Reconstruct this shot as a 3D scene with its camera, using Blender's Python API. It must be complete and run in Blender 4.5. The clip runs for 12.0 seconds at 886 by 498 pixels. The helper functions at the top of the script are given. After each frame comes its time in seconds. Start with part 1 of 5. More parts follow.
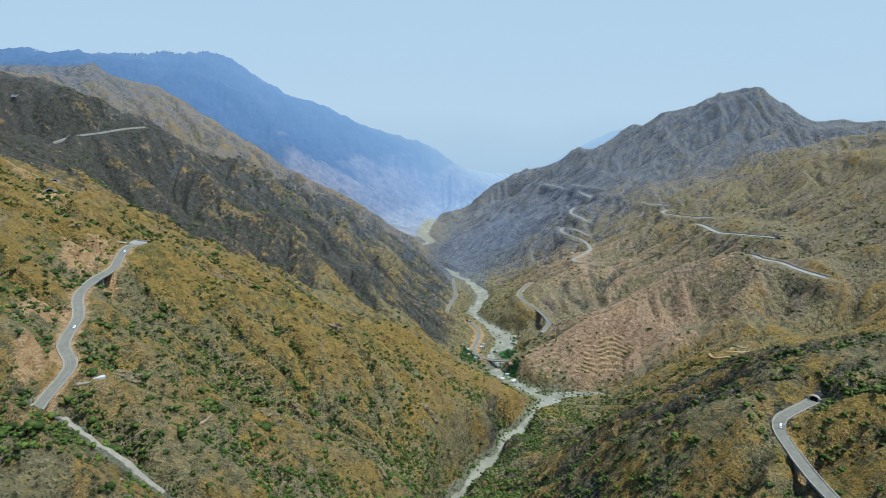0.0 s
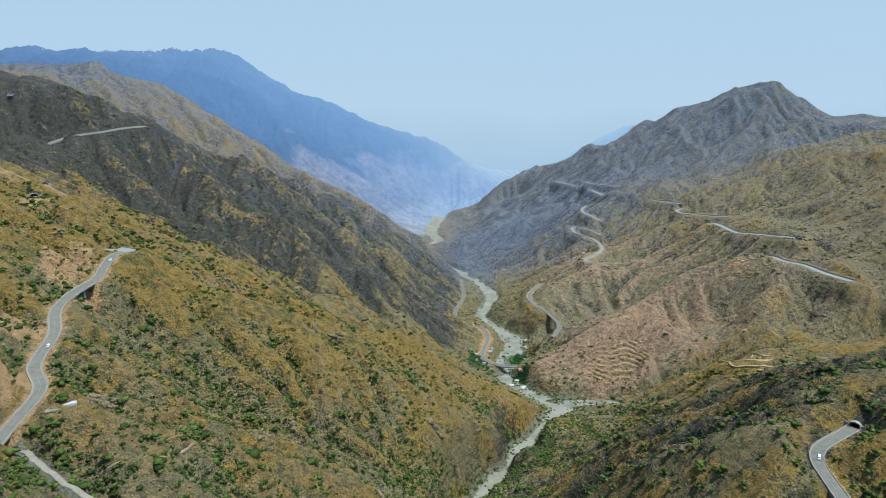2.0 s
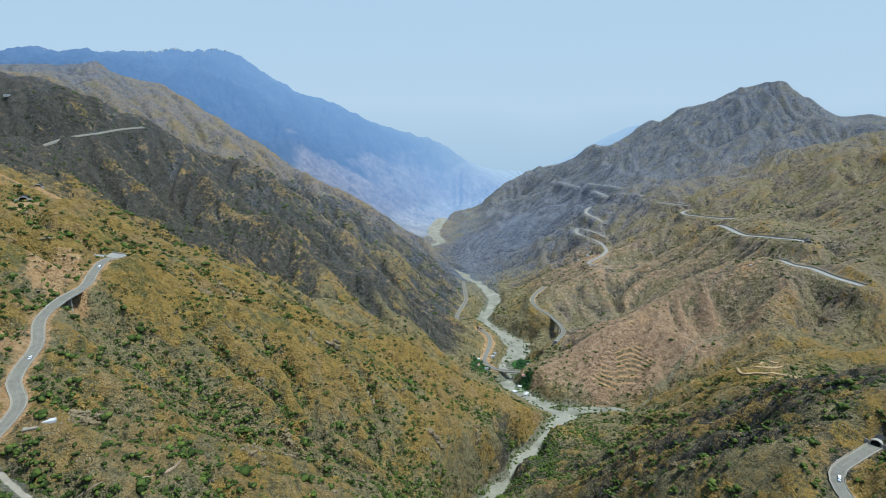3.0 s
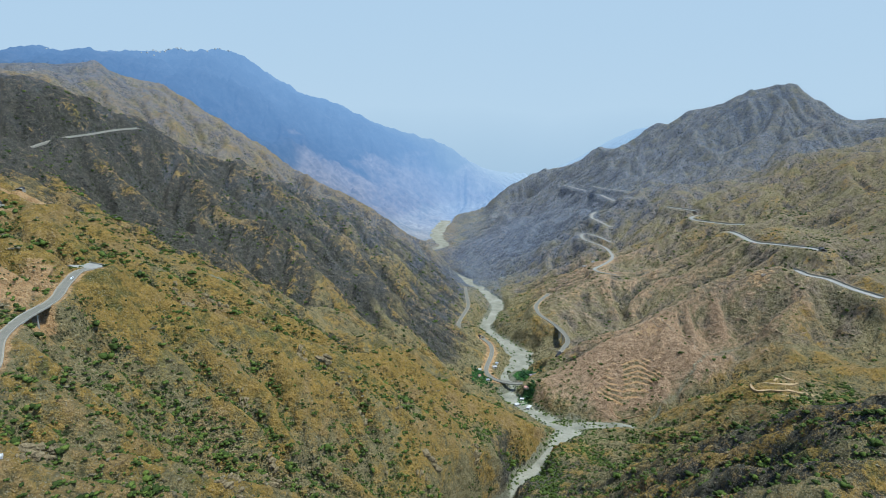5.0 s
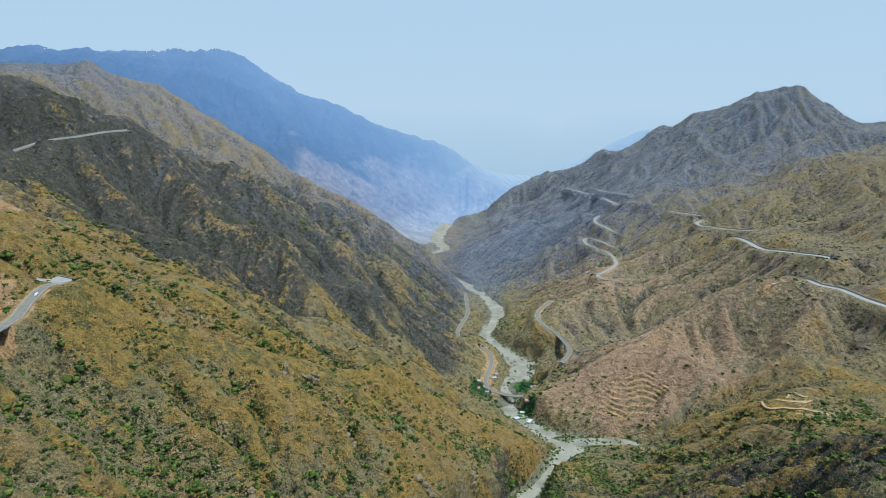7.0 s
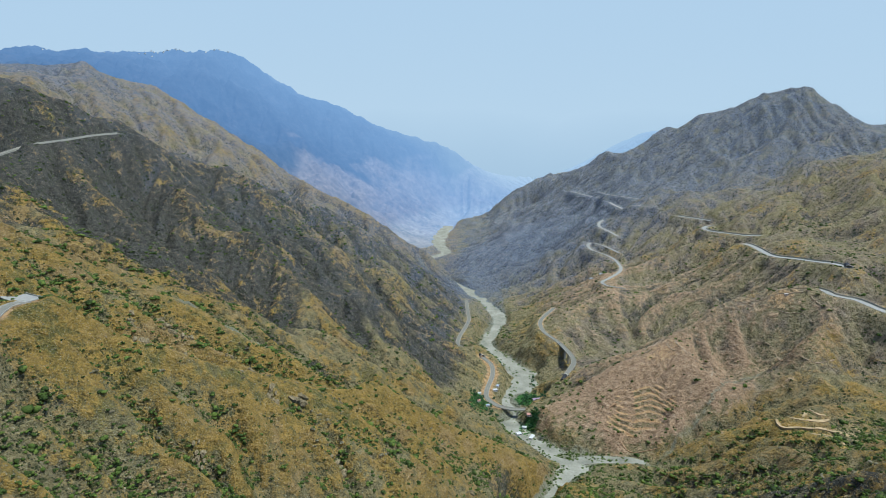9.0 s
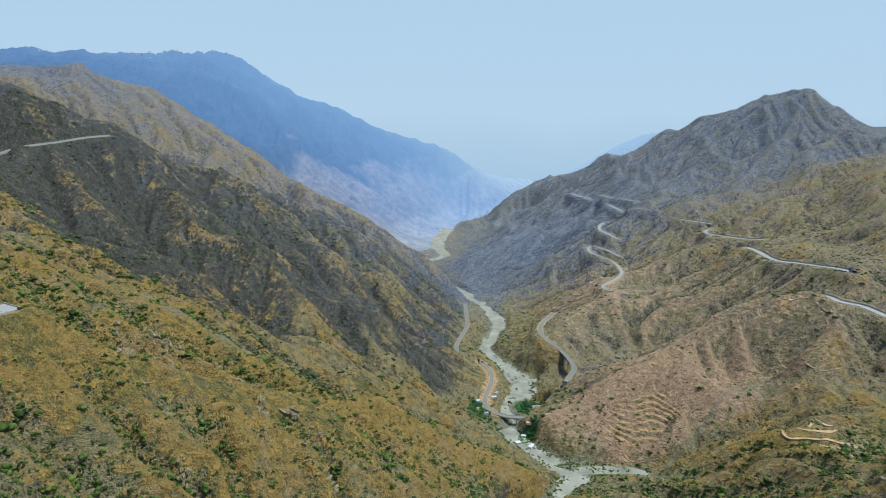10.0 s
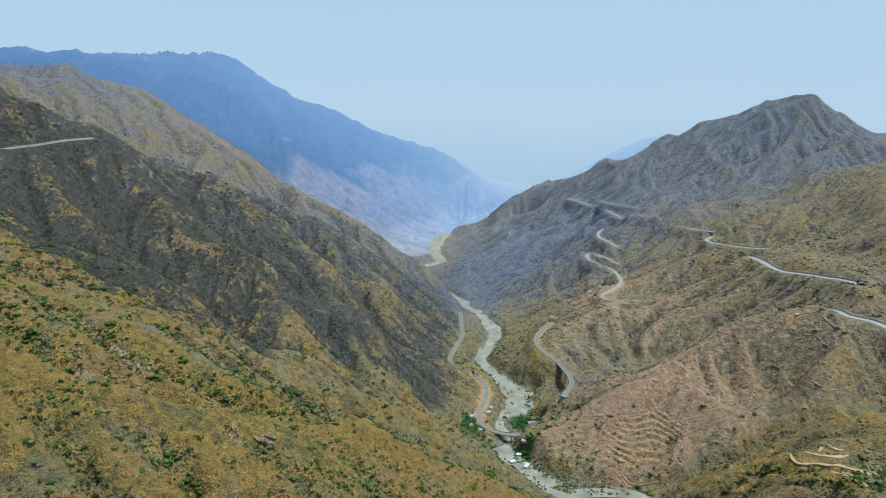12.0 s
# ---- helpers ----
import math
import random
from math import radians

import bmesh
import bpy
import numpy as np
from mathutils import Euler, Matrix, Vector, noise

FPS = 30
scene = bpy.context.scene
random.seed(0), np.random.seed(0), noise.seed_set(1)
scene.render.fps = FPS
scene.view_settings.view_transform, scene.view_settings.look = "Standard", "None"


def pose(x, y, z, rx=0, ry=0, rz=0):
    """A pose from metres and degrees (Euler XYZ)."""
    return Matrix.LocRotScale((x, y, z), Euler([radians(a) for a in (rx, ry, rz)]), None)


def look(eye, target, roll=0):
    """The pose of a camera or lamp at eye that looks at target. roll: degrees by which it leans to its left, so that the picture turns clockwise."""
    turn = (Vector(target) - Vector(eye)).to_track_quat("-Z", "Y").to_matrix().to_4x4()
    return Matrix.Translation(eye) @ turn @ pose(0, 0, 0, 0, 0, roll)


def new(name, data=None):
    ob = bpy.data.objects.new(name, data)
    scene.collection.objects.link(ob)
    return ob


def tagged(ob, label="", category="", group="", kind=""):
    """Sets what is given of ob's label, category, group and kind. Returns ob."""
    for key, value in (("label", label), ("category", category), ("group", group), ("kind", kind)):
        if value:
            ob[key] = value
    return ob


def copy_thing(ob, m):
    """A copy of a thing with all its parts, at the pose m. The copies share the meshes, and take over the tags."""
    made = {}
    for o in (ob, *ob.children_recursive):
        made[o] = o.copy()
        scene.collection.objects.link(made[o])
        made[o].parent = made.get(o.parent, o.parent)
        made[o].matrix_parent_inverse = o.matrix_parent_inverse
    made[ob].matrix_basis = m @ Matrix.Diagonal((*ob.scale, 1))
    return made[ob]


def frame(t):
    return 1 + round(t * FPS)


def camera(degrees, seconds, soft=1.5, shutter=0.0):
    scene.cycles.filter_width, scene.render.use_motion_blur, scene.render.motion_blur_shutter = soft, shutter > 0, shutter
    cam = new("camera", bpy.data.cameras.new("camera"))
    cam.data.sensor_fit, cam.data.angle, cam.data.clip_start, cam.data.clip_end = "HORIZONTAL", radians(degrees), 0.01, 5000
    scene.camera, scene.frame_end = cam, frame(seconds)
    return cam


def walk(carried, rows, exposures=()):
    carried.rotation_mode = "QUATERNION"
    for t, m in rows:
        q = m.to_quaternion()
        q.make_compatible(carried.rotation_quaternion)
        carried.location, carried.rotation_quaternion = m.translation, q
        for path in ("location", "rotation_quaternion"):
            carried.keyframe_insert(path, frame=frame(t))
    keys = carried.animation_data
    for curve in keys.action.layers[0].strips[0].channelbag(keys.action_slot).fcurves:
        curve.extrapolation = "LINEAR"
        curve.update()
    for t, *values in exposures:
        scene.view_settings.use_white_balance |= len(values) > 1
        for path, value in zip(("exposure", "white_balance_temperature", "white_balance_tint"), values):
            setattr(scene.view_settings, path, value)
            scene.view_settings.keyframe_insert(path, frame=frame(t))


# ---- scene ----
cam = camera(74.0, 12.0, soft=0.95)
PATH = [
    (0, pose(0.00, -0.00, 540.00, 77.700, 0.034, -0.007)),
    (0.5, pose(1.66, 11.15, 540.82, 77.645, 0.087, 0.251)),
    (1, pose(3.13, 22.49, 541.71, 77.542, 0.144, 0.492)),
    (1.5, pose(4.40, 33.77, 542.29, 77.430, 0.238, 0.703)),
    (2, pose(5.57, 45.08, 542.95, 77.337, 0.329, 0.887)),
    (2.5, pose(6.53, 56.70, 543.42, 77.343, 0.406, 1.004)),
    (3, pose(8.01, 67.98, 544.23, 77.358, 0.345, 1.186)),
    (5, pose(15.91, 111.42, 546.64, 77.458, 0.073, 1.736)),
    (5.5, pose(17.62, 122.32, 547.47, 77.546, 0.003, 1.794)),
    (6, pose(19.46, 133.32, 548.44, 77.560, -0.044, 1.868)),
    (6.5, pose(21.34, 144.38, 549.53, 77.568, -0.071, 1.939)),
    (7, pose(23.02, 155.07, 550.31, 77.537, -0.072, 1.998)),
    (9, pose(27.97, 199.63, 554.56, 77.607, -0.071, 2.253)),
    (9.5, pose(29.15, 210.63, 555.47, 77.645, -0.085, 2.245)),
    (10, pose(30.55, 221.64, 556.37, 77.738, -0.111, 2.232)),
    (10.5, pose(32.45, 232.93, 557.30, 77.804, -0.161, 2.179)),
    (11, pose(34.40, 244.28, 558.27, 77.859, -0.219, 2.187)),
    (11.5, pose(36.61, 255.30, 559.05, 77.920, -0.358, 2.198)),
    (12, pose(38.73, 266.44, 560.20, 77.979, -0.476, 2.170)),
]
walk(cam, PATH, exposures=[(0, 0.72, 5180, 3), (12, 0.72, 5180, 3)])

# ---- light: high hazy sun and clear sky ----
SUN_DIR = Vector((0.38, -0.10, 0.90)).normalized()
world = bpy.data.worlds.new("sky")
scene.world = world
world.use_nodes = True
wn = world.node_tree
sky = wn.nodes.new("ShaderNodeTexSky")
sky.sky_type = "NISHITA"
sky.sun_disc = False
sky.sun_elevation = math.asin(SUN_DIR.z)
sky.sun_rotation = math.atan2(SUN_DIR.x, SUN_DIR.y)
sky.altitude = 1500
sky.air_density = 1.0
sky.dust_density = 1.6
sky.ozone_density = 2.0
wn.nodes["Background"].inputs["Strength"].default_value = 0.15
wn.links.new(sky.outputs[0], wn.nodes["Background"].inputs[0])
sun_data = bpy.data.lights.new("sun", "SUN")
sun_data.energy, sun_data.angle, sun_data.color = 4.0, radians(0.6), (1.0, 0.945, 0.855)
sun = new("sun", sun_data)
sun.matrix_world = look(SUN_DIR * 3000, (0, 0, 0))


# ---- materials ----
class Nodes:
    """A small wrapper to write node trees in few lines."""

    def __init__(self, name):
        self.mat = bpy.data.materials.new(name)
        self.mat.use_nodes = True
        self.t = self.mat.node_tree
        self.bsdf = self.t.nodes["Principled BSDF"]
        self.pos = self.t.nodes.new("ShaderNodeNewGeometry")

    def link(self, a, b):
        self.t.links.new(a, b)

    def noise(self, scale, detail=4.0, rough=0.55, vec=None, distort=0.0):
        n = self.t.nodes.new("ShaderNodeTexNoise")
        n.inputs["Scale"].default_value = scale
        n.inputs["Detail"].default_value = detail
        n.inputs["Roughness"].default_value = rough
        n.inputs["Distortion"].default_value = distort
        self.link(vec or self.pos.outputs["Position"], n.inputs["Vector"])
        return n.outputs["Fac"]

    def voronoi(self, scale, vec=None):
        n = self.t.nodes.new("ShaderNodeTexVoronoi")
        n.inputs["Scale"].default_value = scale
        self.link(vec or self.pos.outputs["Position"], n.inputs["Vector"])
        return n.outputs["Distance"]

    def math(self, op, a, b=0.0, c=None):
        n = self.t.nodes.new("ShaderNodeMath")
        n.operation = op
        for k, v in enumerate((a, b, c)):
            if v is None:
                continue
            if isinstance(v, (int, float)):
                n.inputs[k].default_value = v
            else:
                self.link(v, n.inputs[k])
        return n.outputs[0]

    def step(self, value, lo, hi):
        n = self.t.nodes.new("ShaderNodeMapRange")
        n.interpolation_type = "SMOOTHSTEP"
        n.inputs["From Min"].default_value = lo
        n.inputs["From Max"].default_value = hi
        self.link(value, n.inputs["Value"])
        return n.outputs["Result"]

    def ramp(self, value, stops):
        n = self.t.nodes.new("ShaderNodeValToRGB")
        e = n.color_ramp.elements
        while len(e) < len(stops):
            e.new(0.5)
        for k, (p, c) in enumerate(stops):
            e[k].position, e[k].color = p, (*c, 1)
        self.link(value, n.inputs["Fac"])
        return n.outputs["Color"]

    def mix(self, fac, a, b):
        n = self.t.nodes.new("ShaderNodeMix")
        n.data_type = "RGBA"
        for key, v in ((0, fac), (6, a), (7, b)):
            if isinstance(v, (int, float)):
                n.inputs[key].default_value = v
            elif isinstance(v, tuple):
                n.inputs[key].default_value = (*v, 1)
            else:
                self.link(v, n.inputs[key])
        return n.outputs[2]

    def attr(self, name):
        n = self.t.nodes.new("ShaderNodeAttribute")
        n.attribute_name = name
        return n.outputs["Fac"]

    def bump(self, height, strength, distance):
        n = self.t.nodes.new("ShaderNodeBump")
        n.inputs["Strength"].default_value = strength
        n.inputs["Distance"].default_value = distance
        self.link(height, n.inputs["Height"])
        self.link(n.outputs["Normal"], self.bsdf.inputs["Normal"])

    def done(self, color, rough=0.9, spec=0.15):
        if isinstance(color, tuple):
            self.bsdf.inputs["Base Color"].default_value = (*color, 1)
        else:
            self.link(color, self.bsdf.inputs["Base Color"])
        self.bsdf.inputs["Roughness"].default_value = rough
        self.bsdf.inputs["Specular IOR Level"].default_value = spec
        return self.mat


def ground_material():
    m = Nodes("hillside_earth_rock_and_dry_grass")
    big, mid = m.noise(0.0045, 3), m.noise(0.022, 5, 0.6)
    fine, grain = m.noise(0.11, 6, 0.65), m.noise(0.55, 5, 0.7)
    # rock: brown to tan, darker in broken bands
    blend = m.math("ADD", m.math("MULTIPLY", fine, 0.55), m.math("MULTIPLY", grain, 0.45))
    rock = m.ramp(blend, [(0.30, (0.080, 0.064, 0.030)), (0.45, (0.172, 0.137, 0.058)), (0.58, (0.268, 0.213, 0.096)), (0.74, (0.400, 0.330, 0.175))])
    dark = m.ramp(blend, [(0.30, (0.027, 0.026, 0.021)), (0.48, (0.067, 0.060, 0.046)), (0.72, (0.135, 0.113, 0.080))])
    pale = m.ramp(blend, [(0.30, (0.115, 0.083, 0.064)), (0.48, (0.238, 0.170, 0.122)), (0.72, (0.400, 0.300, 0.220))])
    cut = m.ramp(blend, [(0.30, (0.270, 0.145, 0.055)), (0.50, (0.430, 0.255, 0.105)), (0.75, (0.570, 0.390, 0.200))])
    straw = m.math("ADD", m.math("MULTIPLY", fine, 0.45), m.math("MULTIPLY", grain, 0.55))
    gold = m.ramp(straw, [(0.30, (0.100, 0.072, 0.020)), (0.44, (0.205, 0.136, 0.032)), (0.58, (0.335, 0.205, 0.044)), (0.76, (0.450, 0.305, 0.090))])
    olive = m.ramp(straw, [(0.30, (0.054, 0.052, 0.016)), (0.46, (0.120, 0.105, 0.030)), (0.60, (0.205, 0.162, 0.042)), (0.78, (0.310, 0.240, 0.080))])
    tawny = m.ramp(straw, [(0.30, (0.105, 0.068, 0.026)), (0.46, (0.225, 0.142, 0.050)), (0.60, (0.330, 0.218, 0.078)), (0.78, (0.450, 0.330, 0.150))])
    tint = m.math("ADD", m.math("MULTIPLY", m.noise(0.014, 4, 0.6, distort=0.7), 0.7), m.math("MULTIPLY", fine, 0.3))
    grass = m.mix(m.step(tint, 0.50, 0.60), m.mix(m.step(tint, 0.36, 0.48), olive, gold), tawny)
    soil = m.ramp(blend, [(0.30, (0.160, 0.098, 0.052)), (0.52, (0.340, 0.215, 0.112)), (0.75, (0.490, 0.355, 0.215))])
    grey = m.ramp(grain, [(0.30, (0.115, 0.107, 0.062)), (0.55, (0.222, 0.206, 0.126)), (0.8, (0.350, 0.328, 0.222))])
    # paler, less yellow rock, partly standing in for haze in the colour
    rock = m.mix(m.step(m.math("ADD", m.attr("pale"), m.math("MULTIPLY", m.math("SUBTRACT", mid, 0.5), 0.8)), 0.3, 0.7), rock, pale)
    rock = m.mix(m.math("MULTIPLY", m.step(m.noise(0.05, 5, 0.65, distort=1.5), 0.58, 0.68), 0.30), rock, grey)
    # dark rock, and cloud shade painted into the base colour
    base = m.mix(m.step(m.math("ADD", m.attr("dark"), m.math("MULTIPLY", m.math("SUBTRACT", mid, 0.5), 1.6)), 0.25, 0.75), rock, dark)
    cover = m.math("ADD", m.attr("grass"), m.math("MULTIPLY", m.math("SUBTRACT", mid, 0.5), 1.5))
    cover = m.math("ADD", cover, m.math("MULTIPLY", m.math("SUBTRACT", fine, 0.5), 1.6))
    cover = m.math("ADD", cover, m.math("MULTIPLY", m.math("SUBTRACT", m.noise(0.0105, 3, distort=0.8), 0.5), 1.5))
    cover = m.math("ADD", cover, m.math("MULTIPLY", m.math("SUBTRACT", grain, 0.5), 1.1))
    base = m.mix(m.step(cover, 0.26, 0.72), base, grass)
    base = m.mix(m.step(m.math("ADD", m.attr("soil"), m.math("MULTIPLY", m.math("SUBTRACT", fine, 0.5), 1.2)), 0.35, 0.7), base, soil)
    base = m.mix(m.step(m.math("ADD", m.attr("scree"), m.math("MULTIPLY", m.math("SUBTRACT", fine, 0.5), 1.0)), 0.4, 0.7), base, grey)
    base = m.mix(m.step(m.math("ADD", m.attr("cut"), m.math("MULTIPLY", m.math("SUBTRACT", fine, 0.5), 1.0)), 0.4, 0.7), base, cut)
    # bluish distance haze, painted into the base colour
    haze_tint = m.ramp(m.math("ADD", m.math("MULTIPLY", fine, 0.6), m.math("MULTIPLY", grain, 0.4)),
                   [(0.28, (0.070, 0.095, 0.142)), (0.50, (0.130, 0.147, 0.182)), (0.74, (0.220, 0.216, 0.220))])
    base = m.mix(m.math("MULTIPLY", m.step(m.math("ADD", m.attr("haze_tint"), m.math("SUBTRACT", mid, 0.5)), 0.2, 0.9), 0.80), base, haze_tint)
    # low scrub too small to stand out singly
    spots = m.math("ADD", m.voronoi(0.115), m.math("MULTIPLY", m.math("SUBTRACT", grain, 0.5), 0.35))
    thick = m.math("MULTIPLY", m.attr("scrub"), m.step(mid, 0.35, 0.6))
    scrub = m.math("MULTIPLY", m.step(spots, 0.34, 0.20), thick)
    tufts = m.math("MULTIPLY", m.step(m.math("ADD", m.voronoi(0.36), m.math("MULTIPLY", m.math("SUBTRACT", fine, 0.5), 0.9)), 0.36, 0.22), m.math("MULTIPLY", m.attr("scrub"), 1.0))
    crumbs = m.math("MULTIPLY", m.step(m.noise(0.75, 3, 0.75), 0.57, 0.65), 0.55)
    base = m.mix(crumbs, base, (0.400, 0.355, 0.245))
    base = m.mix(tufts, base, (0.050, 0.052, 0.022))
    lush = m.ramp(grain, [(0.3, (0.020, 0.048, 0.014)), (0.7, (0.070, 0.135, 0.036))])
    base = m.mix(m.step(m.math("ADD", m.attr("lush"), m.math("MULTIPLY", m.math("SUBTRACT", fine, 0.5), 1.0)), 0.4, 0.65), base, lush)
    green = m.ramp(grain, [(0.3, (0.012, 0.018, 0.006)), (0.7, (0.045, 0.058, 0.018))])
    base = m.mix(scrub, base, green)
    rel = m.math("ADD", m.math("MULTIPLY", fine, 5.0), m.math("MULTIPLY", grain, 1.6))
    m.bump(rel, 1.0, 3.0)
    return m.done(base, 0.95, 0.05)


def far_material():
    """The range beyond the valley's mouth, a backdrop: bare brown slopes, heights darkened for cloud shade, a pale
    plain, and the bright air before them painted as glow.
    """
    m = Nodes("distant_hazy_mountainside")
    fine, mid, large = m.noise(0.03, 6, 0.65), m.noise(0.008, 4, 0.6), m.noise(0.0028, 3, 0.55, distort=0.6)
    sep = m.t.nodes.new("ShaderNodeSeparateXYZ")
    m.link(m.pos.outputs["Position"], sep.inputs[0])
    x, y, z = sep.outputs["X"], sep.outputs["Y"], sep.outputs["Z"]
    grit = m.math("ADD", m.math("MULTIPLY", fine, 0.6), m.math("MULTIPLY", mid, 0.4))
    bare = m.ramp(grit, [(0.32, (0.060, 0.048, 0.040)), (0.50, (0.150, 0.115, 0.086)), (0.68, (0.250, 0.195, 0.145))])
    cloud_shaded = m.ramp(grit, [(0.32, (0.012, 0.014, 0.014)), (0.52, (0.030, 0.031, 0.030)), (0.70, (0.062, 0.055, 0.048))])
    plain = m.ramp(grit, [(0.35, (0.120, 0.112, 0.085)), (0.52, (0.240, 0.200, 0.145)), (0.68, (0.360, 0.310, 0.235))])
    # cloud shade painted dark on the heights, and broad dark patches lower down
    high = m.math("ADD", m.step(z, 120, 420), m.math("MULTIPLY", m.math("SUBTRACT", large, 0.5), 2.4))
    c = m.mix(m.step(high, 0.25, 0.75), bare, cloud_shaded)
    c = m.mix(m.step(m.math("ADD", z, m.math("MULTIPLY", m.math("SUBTRACT", mid, 0.5), 90.0)), 40, -10), c, plain)
    # air painted as glow: thicker with distance along the view and towards the plain
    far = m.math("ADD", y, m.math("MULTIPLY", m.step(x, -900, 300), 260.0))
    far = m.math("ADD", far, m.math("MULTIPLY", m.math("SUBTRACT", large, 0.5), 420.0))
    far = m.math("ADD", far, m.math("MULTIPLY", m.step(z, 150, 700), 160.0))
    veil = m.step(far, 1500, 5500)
    # haze put in: slope colour fades to black, bluish emission replaces it
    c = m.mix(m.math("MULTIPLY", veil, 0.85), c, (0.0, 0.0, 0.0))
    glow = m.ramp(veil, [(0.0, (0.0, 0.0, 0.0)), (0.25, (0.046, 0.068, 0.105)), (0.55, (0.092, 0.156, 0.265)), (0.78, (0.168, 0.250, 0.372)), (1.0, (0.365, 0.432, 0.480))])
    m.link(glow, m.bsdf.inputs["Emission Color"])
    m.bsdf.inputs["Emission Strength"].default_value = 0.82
    m.bump(fine, 0.8, 12.0)
    return m.done(c, 0.95, 0.02)


def gravel_material():
    m = Nodes("pale_grey_riverbed_gravel")
    a, b = m.noise(0.035, 5, 0.6), m.noise(0.5, 5, 0.7)
    c = m.ramp(m.math("ADD", m.math("MULTIPLY", a, 0.6), m.math("MULTIPLY", b, 0.4)),
               [(0.32, (0.105, 0.096, 0.064)), (0.48, (0.185, 0.170, 0.118)), (0.62, (0.258, 0.236, 0.170)), (0.8, (0.250, 0.196, 0.100))])
    m.bump(b, 0.5, 0.4)
    return m.done(c, 0.9, 0.1)


def plain_material(name, lo, hi, scale, rough=0.85, bump=0.0, spec=0.2):
    m = Nodes(name)
    a = m.math("ADD", m.math("MULTIPLY", m.noise(scale, 5, 0.6), 0.6), m.math("MULTIPLY", m.noise(scale * 7, 4, 0.6), 0.4))
    c = m.ramp(a, [(0.34, lo), (0.66, hi)])
    if bump:
        m.bump(a, 0.6, bump)
    return m.done(c, rough, spec)


M_GROUND = ground_material()
M_GRAVEL = gravel_material()
M_FAR = far_material()
M_ASPHALT = plain_material("worn_grey_asphalt", (0.112, 0.099, 0.070), (0.168, 0.150, 0.108), 0.25)
M_BLEACHED = plain_material("sun_bleached_asphalt", (0.185, 0.168, 0.130), (0.270, 0.247, 0.195), 0.25)
M_VERGE = plain_material("dusty_road_shoulder", (0.160, 0.135, 0.090), (0.260, 0.220, 0.150), 0.3, 0.95, 0.2)
M_CONCRETE = plain_material("weathered_concrete", (0.205, 0.182, 0.132), (0.330, 0.295, 0.220), 0.4, 0.9)
M_CUT = plain_material("freshly_cut_tan_rock", (0.210, 0.145, 0.080), (0.350, 0.250, 0.145), 0.15, 0.95, 0.8)
M_SAND = plain_material("bright_dry_sand", (0.230, 0.155, 0.066), (0.370, 0.260, 0.125), 0.2, 0.95, 0.5)
M_SOIL = plain_material("reddish_bare_earth", (0.250, 0.140, 0.062), (0.420, 0.260, 0.130), 0.15, 0.95, 0.8)
M_DARK = plain_material("near_black_surface", (0.012, 0.012, 0.012), (0.030, 0.029, 0.028), 0.5)


# ---- the lie of the land: crests, slopes and stream lines (x, y, z) ----
CREST_GRASS = [(-700, 640, 560), (-560, 650, 480), (-470, 660, 430), (-342, 668, 402), (-318, 708, 369), (-307, 737, 338), (-276, 778, 311), (-237, 815, 288), (-168, 845, 249), (-121, 867, 226), (-85, 879, 229), (-55, 892, 211), (-1, 918, 160), (76, 953, 100), (139, 967, 62), (173, 984, 39)]
CREST_DARK = [(-1500, 1500, 700), (-1150, 1400, 640), (-841, 1325, 596), (-832, 1398, 599), (-803, 1465, 574), (-736, 1495, 517), (-703, 1582, 489), (-655, 1627, 451), (-570, 1705, 420), (-434, 1755, 350), (-243, 1782, 257), (-139, 1788, 176), (-58, 1797, 115), (-3, 1791, 78)]
CREST_PALE = [(-2500, 2000, 800), (-1634, 2270, 724), (-1549, 2327, 736), (-1438, 2385, 751), (-1305, 2478, 691), (-1153, 2528, 661), (-1039, 2515, 584), (-873, 2476, 479), (-683, 2428, 372), (-540, 2374, 292), (-359, 2324, 222), (-226, 2273, 158), (-107, 2204, 110)]
CREST_FAR = [(-2737, 3714, 929), (-2469, 3824, 923), (-2005, 3946, 945), (-1731, 4058, 948), (-1496, 4119, 957), (-1317, 4127, 873), (-1174, 4130, 772), (-951, 4123, 663), (-786, 4139, 620), (-583, 4150, 498), (-359, 4193, 430), (-91, 4237, 330), (120, 4300, 190)]
CREST_PEAK = [(11, 3593, -22), (129, 3608, 28), (292, 3582, 116), (451, 3557, 215), (605, 3526, 283), (786, 3498, 362), (955, 3439, 396), (1073, 3347, 472), (1176, 3238, 520), (1255, 3100, 580), (1302, 2981, 635), (1341, 2905, 657), (1394, 2883, 642), (1470, 2873, 680), (1559, 2846, 638), (1632, 2742, 525), (1783, 2692, 507), (2300, 2500, 560), (3000, 2400, 600)]
CREST_SHELF = [(177, 1184, 41), (231, 1251, 59), (306, 1292, 92), (364, 1298, 110), (446, 1309, 150), (508, 1302, 199), (568, 1288, 220), (608, 1273, 239), (692, 1294, 229), (797, 1333, 207), (895, 1383, 232), (1050, 1400, 330), (1400, 1450, 430)]
CREST_SIDE = [(955, 1613, 238), (1024, 1581, 283), (1176, 1555, 348), (1500, 1500, 520), (2200, 1400, 650)]
CREST_MINE = [(157, 684, 132), (201, 695, 161), (241, 709, 178), (294, 682, 218), (342, 646, 264), (379, 602, 295), (409, 560, 317), (433, 542, 327), (620, 540, 350), (900, 520, 420), (1500, 500, 600)]
CREST_HAIRPIN = [(285, 1715, 61), (398, 1778, 99), (482, 1791, 101), (642, 1796, 147), (771, 1814, 206), (862, 1845, 243)]
